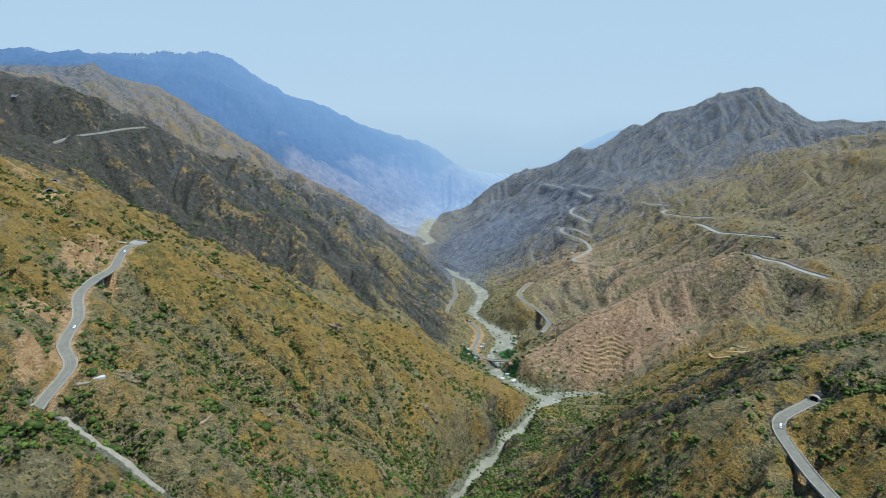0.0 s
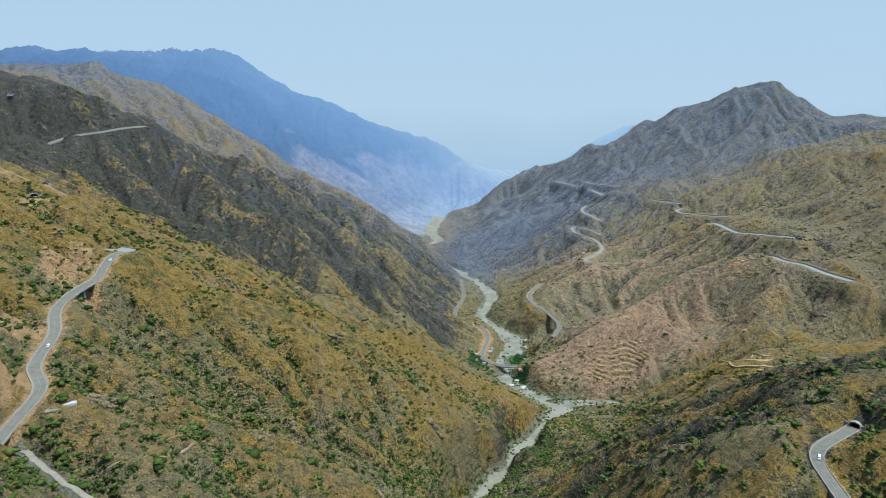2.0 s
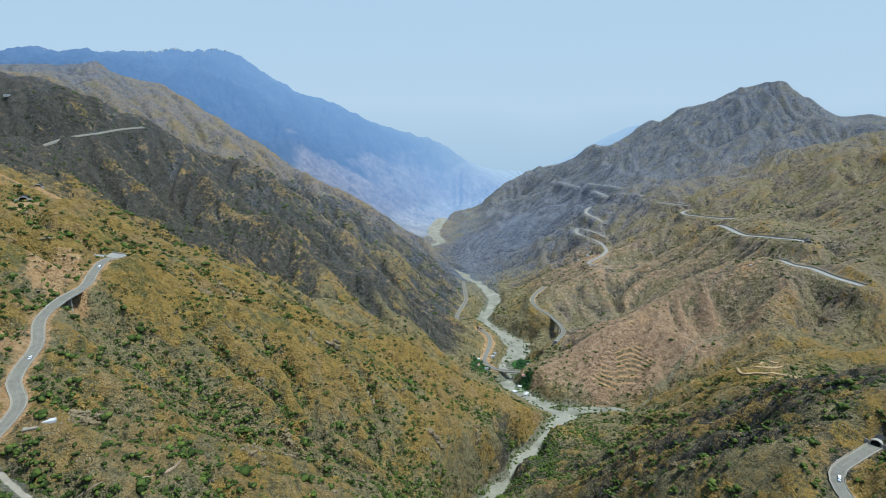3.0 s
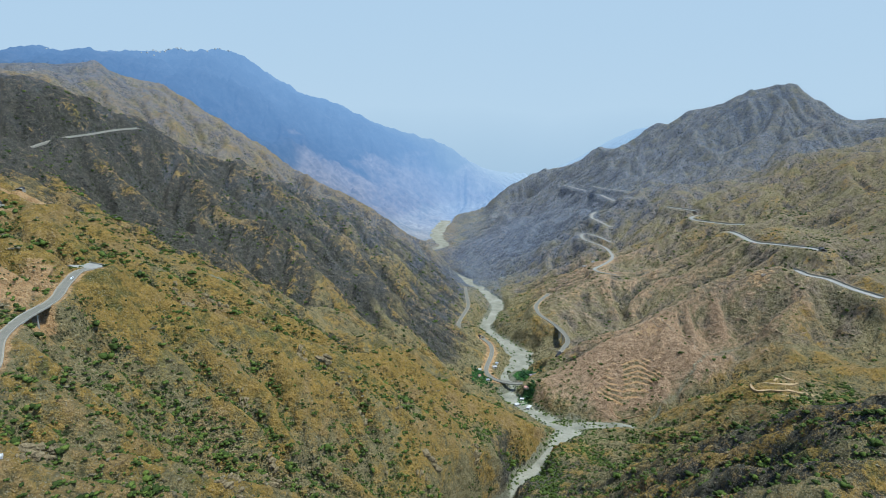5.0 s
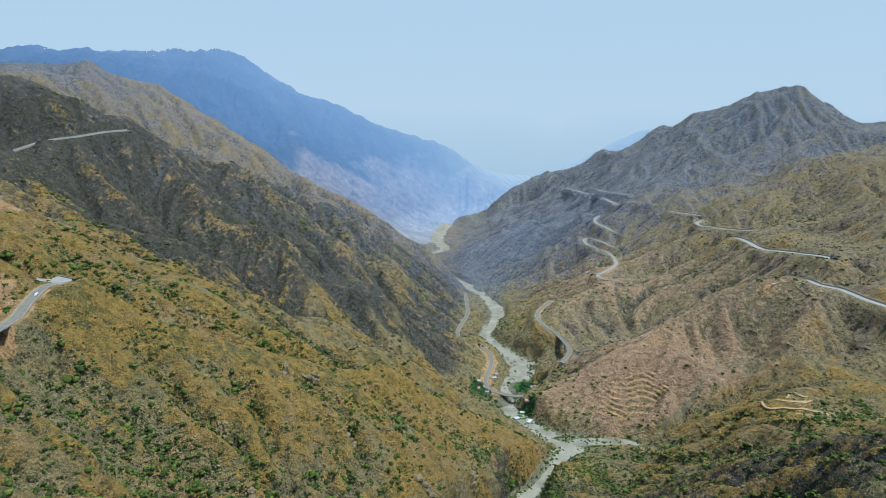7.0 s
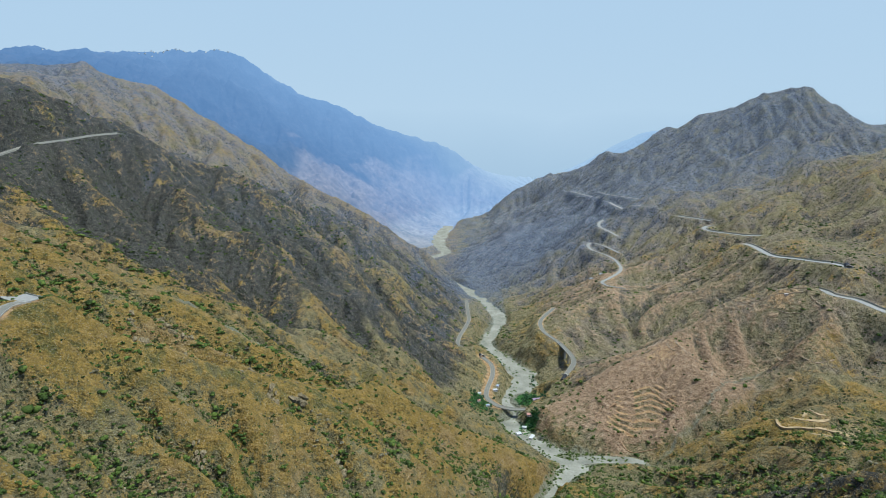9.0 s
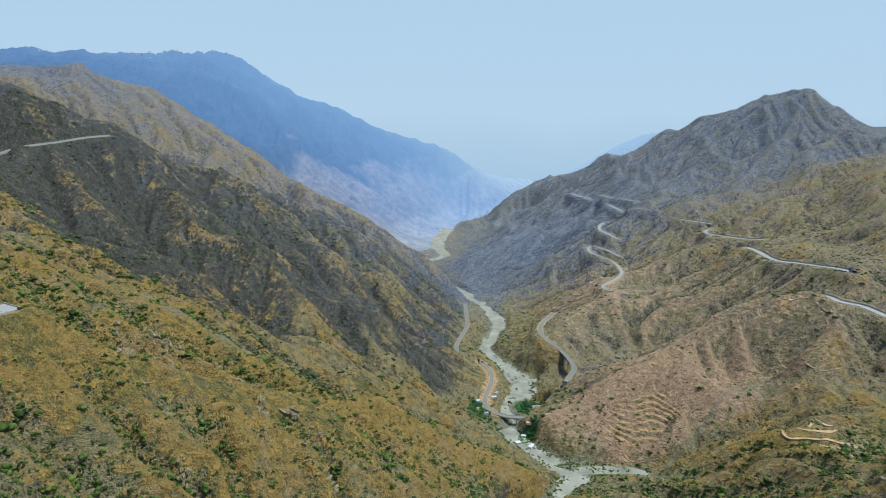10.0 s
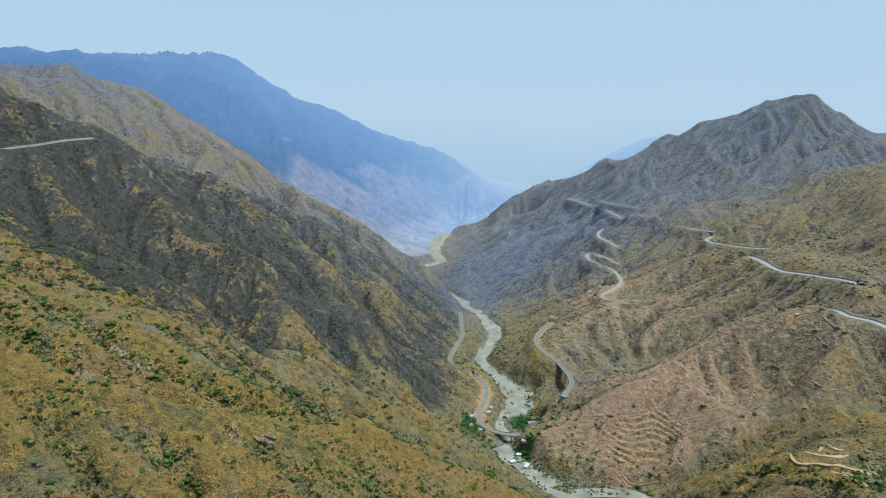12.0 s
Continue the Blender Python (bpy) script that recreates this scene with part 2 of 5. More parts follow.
CREST_RIB = [(-408, 1238, 278), (-282, 1137, 218), (-207, 1162, 181), (-105, 1186, 138), (-9, 1209, 66), (42, 1230, 12)]
CREST_NEAR = [(-420, 300, 420), (-280, 343, 366), (-257, 331, 357), (-231, 318, 346), (-207, 308, 334), (-186, 301, 324)]
ROAD_TERRACE = [(-289, 358, 333), (-294, 378, 333), (-295, 408, 341), (-295, 429, 347), (-299, 442, 351), (-314, 458, 357), (-322, 476, 360), (-332, 510, 366), (-349, 540, 376), (-354, 574, 382), (-353, 611, 386), (-360, 638, 392), (-364, 666, 398), (-358, 682, 397)]
ROAD_TUNNEL = [(278, 368, 276), (277, 386, 278), (277, 407, 281), (277, 429, 286), (277, 442, 291), (283, 451, 296), (304, 464, 298), (326, 477, 299)]
ROAD_LEDGE = [(-884, 1215, 460), (-849, 1282, 488), (-823, 1343, 505), (-792, 1390, 512), (-760, 1431, 520), (-730, 1476, 524)]
ROAD_VALLEY_UPPER = [(32, 1897, 26), (36, 1792, 25), (38, 1707, 24), (15, 1593, 23), (12, 1544, 22), (20, 1528, 22)]
ROAD_VALLEY = [(70, 1473, 20), (88, 1436, 18), (89, 1386, 16), (73, 1306, 14), (77, 1275, 13), (93, 1253, 12)]
SPUR_VALLEY = [(-10, 1490, 52), (30, 1500, 44), (60, 1512, 32)]
BRIDGE_VALLEY = [(93, 1253, 12), (120, 1241, 12), (151, 1242, 12), (177, 1253, 13)]
ROAD_VIADUCT = [(264, 1702, 66), (227, 1633, 63), (215, 1592, 61), (218, 1540, 59), (236, 1499, 57), (245, 1477, 56)]
BRIDGE_VIADUCT = [(245, 1477, 56), (255, 1442, 54), (262, 1405, 52), (260, 1376, 50), (245, 1344, 48)]
ROAD_LONG = [(769, 1765, 232), (775, 1741, 233), (772, 1688, 234), (764, 1624, 235), (769, 1587, 237), (784, 1567, 239), (800, 1539, 242), (811, 1504, 246), (823, 1474, 250), (826, 1441, 253), (822, 1413, 255)]
ROAD_SHELF = [(681, 1266, 249), (688, 1264, 247), (696, 1250, 244), (713, 1245, 241), (731, 1242, 238), (741, 1226, 235), (749, 1209, 232), (757, 1193, 230), (775, 1150, 228)]
TRACK_PAD = [(753, 1400, 238), (766, 1389, 242), (779, 1386, 245), (800, 1395, 249)]
TRACK_BEND = [(722, 1302, 250), (725, 1283, 249), (742, 1277, 248), (754, 1264, 246), (755, 1232, 245), (760, 1216, 243)]
TRACK_TOP = [(589, 1274, 233), (613, 1281, 233), (631, 1274, 232), (654, 1271, 230), (658, 1241, 228), (674, 1217, 224), (721, 1237, 219)]
TRACK_RUN = [(697, 1869, 201), (683, 1836, 184), (666, 1811, 165), (648, 1801, 147)]
RIVER = [(12, 715, 32), (56, 790, 26), (115, 900, 18), (181, 1013, 11), (227, 1087, 7), (192, 1095, 4), (166, 1127, 1), (119, 1192, -2), (116, 1249, -4), (127, 1306, -6), (157, 1387, -9), (163, 1451, -10), (126, 1543, -13), (86, 1628, -15), (118, 1786, -18), (129, 1901, -20), (75, 2068, -24), (31, 2180, -26)]
RIVER_LOOP = [(-60, 2330, -28), (-150, 2480, -31), (-175, 2600, -34), (-115, 2720, -37)]
RIVER_FAR = [(-52, 2812, -40), (-110, 3070, -44), (-85, 3452, -48), (-26, 3889, -52), (112, 4388, -56)]
CREEK = [(213, 1077, 6), (250, 1079, 9), (293, 1072, 13), (318, 1056, 16)]
CREEK_UP = [(297, 1030, 35), (353, 1065, 47), (414, 1105, 67), (494, 1160, 92), (566, 1190, 125)]
GULLY = [(-365, 900, 340), (-314, 900, 317), (-285, 905, 296), (-228, 925, 247), (-182, 950, 204), (-150, 965, 177)]
STREAM_NEAR = [(-301, 395, 325), (-258, 372, 318), (-236, 365, 305), (-213, 362, 290), (-194, 362, 281)]
ROAD_HAIRPIN = [(509, 2019, 147), (491, 2060, 152), (473, 2123, 151), (456, 2165, 148), (437, 2140, 145), (438, 2085, 142), (457, 2065, 137), (480, 2047, 132), (493, 2003, 129), (493, 1935, 126), (482, 1885, 125), (460, 1843, 124), (427, 1797, 123), (402, 1764, 122), (407, 1734, 121), (426, 1727, 119), (459, 1737, 112)]
ROAD_UPPER = [(521, 2304, 204), (499, 2263, 200), (487, 2202, 197), (506, 2167, 190), (530, 2125, 180)]
ROAD_MIDDLE = [(701, 2078, 256), (730, 2051, 255), (751, 2024, 255), (772, 1998, 254)]
ROAD_MIDDLE_LOW = [(776, 1989, 242), (755, 1978, 240), (737, 1954, 239), (737, 1923, 238), (761, 1899, 237), (792, 1879, 236), (818, 1860, 236), (851, 1841, 239)]
ROAD_HIGH = [(515, 2981, 228), (552, 2871, 226), (579, 2761, 228), (599, 2656, 232), (590, 2456, 239), (578, 2274, 249)]
ROAD_HIGHER = [(608, 2763, 247), (619, 2629, 254), (635, 2515, 262), (648, 2406, 270), (654, 2339, 275)]
ROAD_HIGHEST = [(599, 2244, 266), (616, 2218, 268), (636, 2191, 270), (655, 2180, 272)]
FIELD_BENCHES = [[(487, 1005), (481, 986), (483, 978), (499, 974), (512, 968), (524, 965), (533, 957), (543, 945), (551, 933)], [(504, 1003), (510, 988), (518, 985), (531, 981), (546, 986)],
                 [(537, 1015), (536, 1002), (538, 994), (547, 994)], [(516, 992), (524, 1001), (533, 1014)], [(518, 956), (525, 948), (531, 936)],
                 [(503, 947), (515, 944), (525, 936), (531, 928), (524, 912)], [(552, 953), (558, 941)], [(568, 974), (574, 963), (576, 958)]]
TRACK_HUT = [(412, 1049, 70), (437, 1084, 58), (414, 1009, 82)]
TRACK_LOOP = [(-482, 713, 443), (-477, 722, 444), (-527, 813, 438), (-588, 922, 431), (-593, 964, 429)]
TRACK_PALE = [(340, 1267, 109), (380, 1266, 126), (419, 1301, 140), (426, 1246, 138), (437, 1216, 127), (469, 1200, 116)]
TRACK_RIDGE = [(341, 1265, 110), (376, 1272, 124), (409, 1289, 138), (436, 1290, 152), (460, 1281, 164), (509, 1281, 188), (553, 1285, 211), (597, 1278, 227), (620, 1270, 233), (650, 1265, 232)]
TRACK_RIDGE_BEND = [(408, 1285, 138), (412, 1248, 134), (437, 1224, 134), (462, 1216, 120), (469, 1194, 114), (450, 1154, 119)]
TRACK_RED_FOOT = [(297, 1167, 60), (260, 1159, 43), (265, 1133, 38), (284, 1106, 36), (308, 1089, 37), (347, 1076, 43)]
TRACK_SIDE = [(503, 1243, 139), (525, 1228, 153), (558, 1235, 148), (581, 1219, 157), (596, 1173, 171)]
TRACK_SIDE_LOW = [(591, 1145, 166), (601, 1129, 164), (631, 1131, 165), (649, 1141, 169)]
TRACK_SIDE_HIGH = [(581, 1274, 212), (612, 1250, 212), (636, 1234, 204), (645, 1211, 196)]
TRACK_NEAR = [(-234, 398, 311), (-221, 401, 311), (-209, 410, 310), (-203, 424, 304), (-195, 436, 298), (-191, 445, 299)]

SLOPE_ROADS = [(330, 1740, 90), (390, 1814, 107), (497, 1931, 125), (620, 2000, 180), (744, 1942, 222), (850, 1850, 240)]
SLOPE_ROADS_HIGH = [(420, 2250, 150), (622, 2200, 262), (800, 2150, 290)]
SPUR_FOOT = [(250, 2450, 75), (120, 2470, 48), (0, 2500, 22), (-70, 2520, 4)]
PLAIN = [(-330, 2750, -15), (-300, 3100, -20), (-240, 3450, -20)]
PLAIN_EAST = [(60, 3250, -30), (180, 3800, -20), (330, 4050, 0)]
RAVINE_BEHIND = [(-1100, 1750, 560), (-850, 1900, 430), (-600, 1960, 320), (-350, 2010, 190), (-120, 2060, 60), (0, 2120, -10)]
RAVINE_FAR = [(-2000, 2900, 650), (-1400, 3000, 450), (-900, 3000, 250), (-450, 2950, 60), (-200, 2900, -25)]
RAVINE_VIADUCT = [(200, 1410, -6), (300, 1435, 8), (420, 1470, 28), (560, 1470, 75), (660, 1420, 140)]
SLOPE_PEAK = [(896, 1899, 290), (1026, 1930, 310), (1175, 1960, 405), (1400, 1950, 440)]
SLOPE_PEAK_HIGH = [(600, 2450, 240), (1029, 2400, 360), (1250, 2450, 440), (1500, 2350, 430)]
SLOPE_PEAK_FOOT = [(92, 2359, -7), (252, 2438, 67), (458, 2500, 120)]
SLOPE_LEFT = [(-760, 1120, 500), (-646, 1067, 444), (-518, 900, 400), (-436, 916, 341)]
SLOPE_DARK = [(-665, 1228, 423), (-656, 1393, 404), (-542, 1361, 385), (-410, 1426, 326), (-344, 1570, 260)]
SLOPE_DARK_LOW = [(-533, 1208, 331), (-464, 1299, 300), (-343, 1202, 256), (-251, 1387, 221), (-71, 1491, 80)]
SLOPE_GRASS = [(-326, 616, 352), (-256, 641, 304), (-195, 690, 268), (-87, 743, 216), (9, 799, 141), (70, 835, 79)]
SLOPE_GRASS_LOW = [(-294, 522, 350), (-252, 514, 310), (-218, 555, 260), (-141, 635, 208), (-21, 728, 140)]
FAR_HILLS = [(700, 4700, 120), (1000, 4690, 300), (1300, 4480, 450), (1700, 4460, 420)]
SPUR_FAR = [(150, 4310, 160), (420, 4420, 50), (700, 4520, 20)]
FLANK_FAR = [(-900, 3750, 420), (-560, 3700, 240), (-300, 3800, 110), (-60, 4050, 60)]
SLOPE_NEAR = [(-420, 380, 380), (-312, 427, 367), (-242, 413, 325), (-193, 439, 301), (-142, 486, 257), (-74, 520, 207), (0, 600, 110)]
SLOPE_NEARER = [(-500, 300, 420), (-273, 370, 332), (-150, 380, 270), (-60, 420, 190)]
SLOPE_MINE = [(239, 417, 277), (240, 467, 285), (175, 551, 219), (141, 643, 125), (110, 760, 60)]
SLOPE_MINE_HIGH = [(450, 420, 350), (375, 523, 322), (325, 495, 307)]
SLOPE_TERRACE = [(408, 1024, 83), (485, 990, 123), (614, 934, 126), (760, 900, 170)]
HOLLOW_TERRACE = [(260, 880, 60), (330, 850, 100), (430, 800, 160), (560, 760, 200), (760, 730, 270)]
SLOPE_SHELF = [(383, 1101, 74), (443, 1150, 130), (525, 1140, 118), (577, 1082, 135), (682, 1093, 135), (800, 1080, 170)]
SLOPE_SHELF_HIGH = [(282, 1085, 35), (280, 1222, 84), (359, 1241, 114), (550, 1237, 175), (591, 1160, 190), (714, 1158, 183)]
RIVER_UP = [(-10, 600, 60), (0, 450, 95), (10, 250, 130), (0, 0, 160), (0, -600, 220)]
BOUNDS = [(-3000, -500, 900), (3000, -500, 900), (-3500, 1000, 900), (3300, 1000, 800), (-3600, 2600, 900), (-3600, 3800, 930), (-3000, 4900, 500),
          (3500, 3400, 200), (2600, 4900, 50), (-900, 4950, 100), (1600, 4200, 150), (900, 3900, 60), (-1100, 300, 700), (1000, 250, 520),
          (-650, -200, 560), (650, -200, 500), (400, 3500, 10), (-1900, 500, 850), (1900, 700, 650), (-500, 3500, 150), (-1700, 4600, 500), (2200, 3300, 250)]
VIADUCT_END = [(245, 1344, 48), (239, 1333, 47.6), (234, 1321, 47.2)]
VIADUCT_HILL = [(246, 1340, 46), (233, 1318, 50), (240, 1290, 64)]
LANDFORMS = [VIADUCT_HILL, SPUR_VALLEY, ROAD_VALLEY_UPPER, CREST_GRASS, CREST_DARK, CREST_PALE, CREST_FAR, CREST_PEAK, CREST_SHELF, CREST_SIDE, CREST_MINE, CREST_HAIRPIN, CREST_RIB,
             RIVER, RIVER_LOOP, RIVER_FAR[:4], RIVER_UP, CREEK, CREST_NEAR, SPUR_FOOT, CREEK_UP, GULLY, STREAM_NEAR, RAVINE_BEHIND, RAVINE_FAR, RAVINE_VIADUCT, SLOPE_PEAK, SLOPE_PEAK_HIGH,
             SLOPE_PEAK_FOOT, SLOPE_LEFT, SLOPE_DARK, SLOPE_DARK_LOW, SLOPE_GRASS, SLOPE_GRASS_LOW, FAR_HILLS, SPUR_FAR, FLANK_FAR, SLOPE_NEAR, SLOPE_NEARER, SLOPE_MINE,
             SLOPE_MINE_HIGH, SLOPE_TERRACE, HOLLOW_TERRACE, SLOPE_SHELF, SLOPE_SHELF_HIGH, SLOPE_ROADS, SLOPE_ROADS_HIGH, PLAIN, PLAIN_EAST,
             ROAD_TERRACE, ROAD_TUNNEL, ROAD_LEDGE, ROAD_VALLEY, ROAD_VIADUCT, ROAD_LONG, ROAD_SHELF]


def resample(line, gap):
    """Points every gap metres along a smooth curve through a line's corners."""
    p = np.array(line, float)
    ext = np.vstack([2 * p[0] - p[1], p, 2 * p[-1] - p[-2]])
    out = []
    for k in range(1, len(ext) - 2):
        a, b, c, d = ext[k - 1:k + 3]
        n = max(1, int(round(np.linalg.norm(c - b) / gap)))
        u = (np.arange(n) / n)[:, None]
        out.append(0.5 * (2 * b + (c - a) * u + (2 * a - 5 * b + 4 * c - d) * u ** 2 + (3 * b - a - 3 * c + d) * u ** 3))
    out.append(p[-1:])
    return np.vstack(out)


def hash_grid(ix, iy, seed):
    h = (ix.astype(np.int64) * 374761393 + iy.astype(np.int64) * 668265263 + seed * 974634777) & 0xFFFFFFFF
    h = ((h ^ (h >> 13)) * 1274126177) & 0xFFFFFFFF
    return ((h ^ (h >> 16)) & 0xFFFF) / 65535.0


def smooth_noise(x, y, seed):
    """Value noise from 0 to 1 with one cell a unit."""
    fx, fy = np.floor(x), np.floor(y)
    u, v = x - fx, y - fy
    u, v = u * u * u * (u * (u * 6 - 15) + 10), v * v * v * (v * (v * 6 - 15) + 10)
    a, b = hash_grid(fx, fy, seed), hash_grid(fx + 1, fy, seed)
    c, d = hash_grid(fx, fy + 1, seed), hash_grid(fx + 1, fy + 1, seed)
    return (a + (b - a) * u) * (1 - v) + (c + (d - c) * u) * v


def ridged(x, y, seed, octaves, gain=0.5):
    """Sharp-crested fractal noise about 0."""
    total, amp, norm = 0.0, 1.0, 0.0
    for k in range(octaves):
        total = total + amp * (1 - 2 * np.abs(2 * smooth_noise(x, y, seed + k) - 1))
        norm += amp
        x, y, amp = x * 2.03 + y * 0.31 + 7.7, y * 2.03 - x * 0.31 + 3.1, amp * gain
    return total / norm


def near_line(line, x, y):
    """Distance from every (x, y) to a line, and the line's height and run at the nearest place."""
    p = np.asarray(line, float)
    best, height = np.full(x.shape, 1e9), np.zeros(x.shape)
    for a, b in zip(p[:-1], p[1:]):
        d = b[:2] - a[:2]
        u = np.clip(((x - a[0]) * d[0] + (y - a[1]) * d[1]) / max(d @ d, 1e-6), 0, 1)
        q = np.hypot(x - a[0] - u * d[0], y - a[1] - u * d[1])
        closer = q < best
        best[closer] = q[closer]
        height[closer] = (a[2] + u * (b[2] - a[2]))[closer]
    return best, height


# a coarse sheet through all crest and stream lines
CELL, GX0, GY0, NX, NY = 14.0, -3600.0, -700.0, 515, 410
gx, gy = np.meshgrid(GX0 + CELL * np.arange(NX), GY0 + CELL * np.arange(NY))
knots = np.vstack([resample(line, 80 if max(q[1] for q in line) < 1400 else 110) for line in LANDFORMS] + [np.array(BOUNDS, float)])
far_apart = np.hypot(knots[:, None, 0] - knots[None, :, 0], knots[:, None, 1] - knots[None, :, 1])
n = len(knots)
system = np.zeros((n + 3, n + 3))
system[:n, :n] = -np.sqrt(far_apart ** 2 + 10.0 ** 2) + np.eye(n) * 9.0
system[:n, n:] = np.c_[np.ones(n), knots[:, :2] / 1000]
system[n:, :n] = system[:n, n:].T
weights = np.linalg.solve(system, np.r_[knots[:, 2], 0, 0, 0])
land, loose = np.empty(gx.size), np.empty(gx.size)
fx, fy = gx.ravel(), gy.ravel()
for k in range(0, gx.size, 20000):
    s = slice(k, k + 20000)
    reach = (fx[s, None] - knots[None, :, 0]) ** 2 + (fy[s, None] - knots[None, :, 1]) ** 2
    loose[s] = np.sqrt(reach.min(1))
    land[s] = -np.sqrt(reach + 10.0 ** 2) @ weights[:n]
    land[s] += weights[n] + weights[n + 1] * fx[s] / 1000 + weights[n + 2] * fy[s] / 1000
land = land.reshape(gx.shape)
river_line = np.vstack([resample(RIVER_UP[::-1], 40), resample(RIVER, 30), resample(RIVER_LOOP, 40), resample(RIVER_FAR[:4], 60)])
river_gap, river_height = near_line(river_line[::2], gx, gy)
away = np.clip((river_gap - 40) / 250, 0, 1)
land = np.maximum(land, river_height + np.clip((river_gap - 30) * 0.10, 0, 30))
loose = np.clip(loose.reshape(gx.shape) / 130, 0.15, 1)



def spurs(x, y, ax, ay, first, gap, seed):
    """Parallel ribs and gullies, 1 on a rib and -1 in a gully, wandering a little."""
    s = ax * x + ay * y + 110 * (smooth_noise(x / 260, y / 260, seed) - 0.5) + 36 * (smooth_noise(x / 90, y / 90, seed + 1) - 0.5)
    s = (s - first) / gap + 0.5
    return 1 - 4 * np.abs(s - np.floor(s) - 0.5)


def mound(x, y, cx, cy, rx, ry):
    return np.exp(-(((x - cx) / rx) ** 2 + ((y - cy) / ry) ** 2))


crest_gap, _ = near_line(CREST_DARK, gx, gy)
land += 26 * spurs(gx, gy, 0.65, 0.76, 745, 185, 61) * np.clip(1.6 * mound(gx, gy, -430, 1400, 400, 300), 0, 1) * away * np.clip(crest_gap / 120, 0.15, 1)
crest_gap, _ = near_line(CREST_PEAK, gx, gy)
land += 10 * spurs(gx, gy, -0.73, 0.68, 881, 215, 65) * np.clip(1.5 * mound(gx, gy, 900, 2430, 480, 460), 0, 1) * away * np.clip(crest_gap / 160, 0.15, 1)
land -= 22 * np.exp(-(crest_gap / 130) ** 2) * np.clip((gy - 2960) / 120, 0, 1) * np.clip((gx - 300) / 200, 0, 1)
land += 26 * ridged(gx / 62, gy / 62, 83, 2) * mound(gx, gy, 1420, 2880, 200, 130)
land += 2 * mound(gx, gy, 1470, 2872, 45, 50) + 9 * mound(gx, gy, 1335, 2905, 30, 50) - 9 * mound(gx, gy, 1396, 2884, 26, 70)
crest_gap, _ = near_line(CREST_PALE, gx, gy)
land += 11 * spurs(gx, gy, 0.9, 0.43, 0, 190, 69) * np.clip(1.5 * mound(gx, gy, -900, 2250, 500, 220), 0, 1) * away * np.clip(crest_gap / 120, 0.15, 1)
loose *= np.clip((4700 - gy) / 500, 0.15, 1)
land += away * loose * (34 * ridged(gx / 290, gy / 290, 11, 2) + 20 * ridged(gx / 120, gy / 120, 17, 2))


def erode(z, rounds, strength, most=900.0, deepest=4.8, cell=14.0):
    """Rain runs down the steepest way and cuts gullies."""
    z = z.copy()
    rows, cols = z.shape
    steps = [(-1, -1), (-1, 0), (-1, 1), (0, -1), (0, 1), (1, -1), (1, 0), (1, 1)]
    for _ in range(rounds):
        pad = np.pad(z, 1, mode="edge")
        drop = np.stack([(z - pad[1 + i:1 + i + rows, 1 + j:1 + j + cols]) / math.hypot(i, j) for i, j in steps])
        best = drop.argmax(0)
        fall = np.maximum(drop.max(0), 0) / cell
        offset = np.array([i * cols + j for i, j in steps])[best]
        to = (np.arange(z.size).reshape(z.shape) + offset).ravel()
        to = np.clip(to, 0, z.size - 1).tolist()
        order = np.argsort(-z, axis=None).tolist()
        runs = (fall.ravel() > 0).tolist()
        area = [1.0] * z.size
        for c in order:
            if runs[c]:
                area[to[c]] += area[c]
        area = np.minimum(np.array(area).reshape(z.shape), most)
        cut = np.minimum(strength * np.sqrt(area) * np.minimum(fall, 1.2), deepest)
        z -= cut * np.clip((river_gap - 30) / 80, 0, 1)
        pad = np.pad(z, 1, mode="edge")
        mean = (pad[:-2, 1:-1] + pad[2:, 1:-1] + pad[1:-1, :-2] + pad[1:-1, 2:]) / 4
        z += 0.05 * (mean - z)
    return z


def box_mean(z, size, rounds):
    """A soft blur over size cells."""
    back, ahead = size // 2 + 1, size // 2
    for _ in range(rounds):
        for axis in (0, 1):
            total = np.cumsum(np.pad(z, [(back, ahead) if k == axis else (0, 0) for k in (0, 1)], mode="edge"), axis=axis)
            z = (np.take(total, np.arange(size, total.shape[axis]), axis) - np.take(total, np.arange(0, total.shape[axis] - size), axis)) / size
    return z


before = land
land = erode(land, 8, 1.35)
land += 0.65 * box_mean(before - land, 17, 3)   # the broad forms get back what the rain took; the gullies stay


def sheet_at(sheet, x0, y0, cell, x, y):
    """A grid of heights, read between its cells with a smooth curve."""
    rows, cols = sheet.shape
    u, v = np.clip((x - x0) / cell, 1, cols - 3.001), np.clip((y - y0) / cell, 1, rows - 3.001)
    i, j = np.floor(u).astype(int), np.floor(v).astype(int)
    u, v = u - i, v - j

    def w(t):
        return (-0.5 * t + t * t - 0.5 * t ** 3, 1 - 2.5 * t * t + 1.5 * t ** 3, 0.5 * t + 2 * t * t - 1.5 * t ** 3, -0.5 * t * t + 0.5 * t ** 3)

    wu, wv = w(u), w(v)
    return sum(wv[b] * sum(wu[a] * sheet[j + b - 1, i + a - 1] for a in range(4)) for b in range(4))


# a second, finer rain over the valley that the camera sees closely: ribs and runnels down every slope
FINE, FX0, FY0 = 6.0, -1400.0, 280.0
qx, qy = np.meshgrid(FX0 + FINE * np.arange(550), FY0 + FINE * np.arange(470))
broad = sheet_at(land, GX0, GY0, CELL, qx, qy)
river_gap, _ = near_line(river_line[::2], qx, qy)
fine = broad + np.clip((river_gap - 25) / 90, 0.05, 1) * (4.5 * ridged(qx / 74, qy / 74, 31, 3, 0.55) + 2.2 * ridged(qx / 21, qy / 21, 37, 2))
start = fine
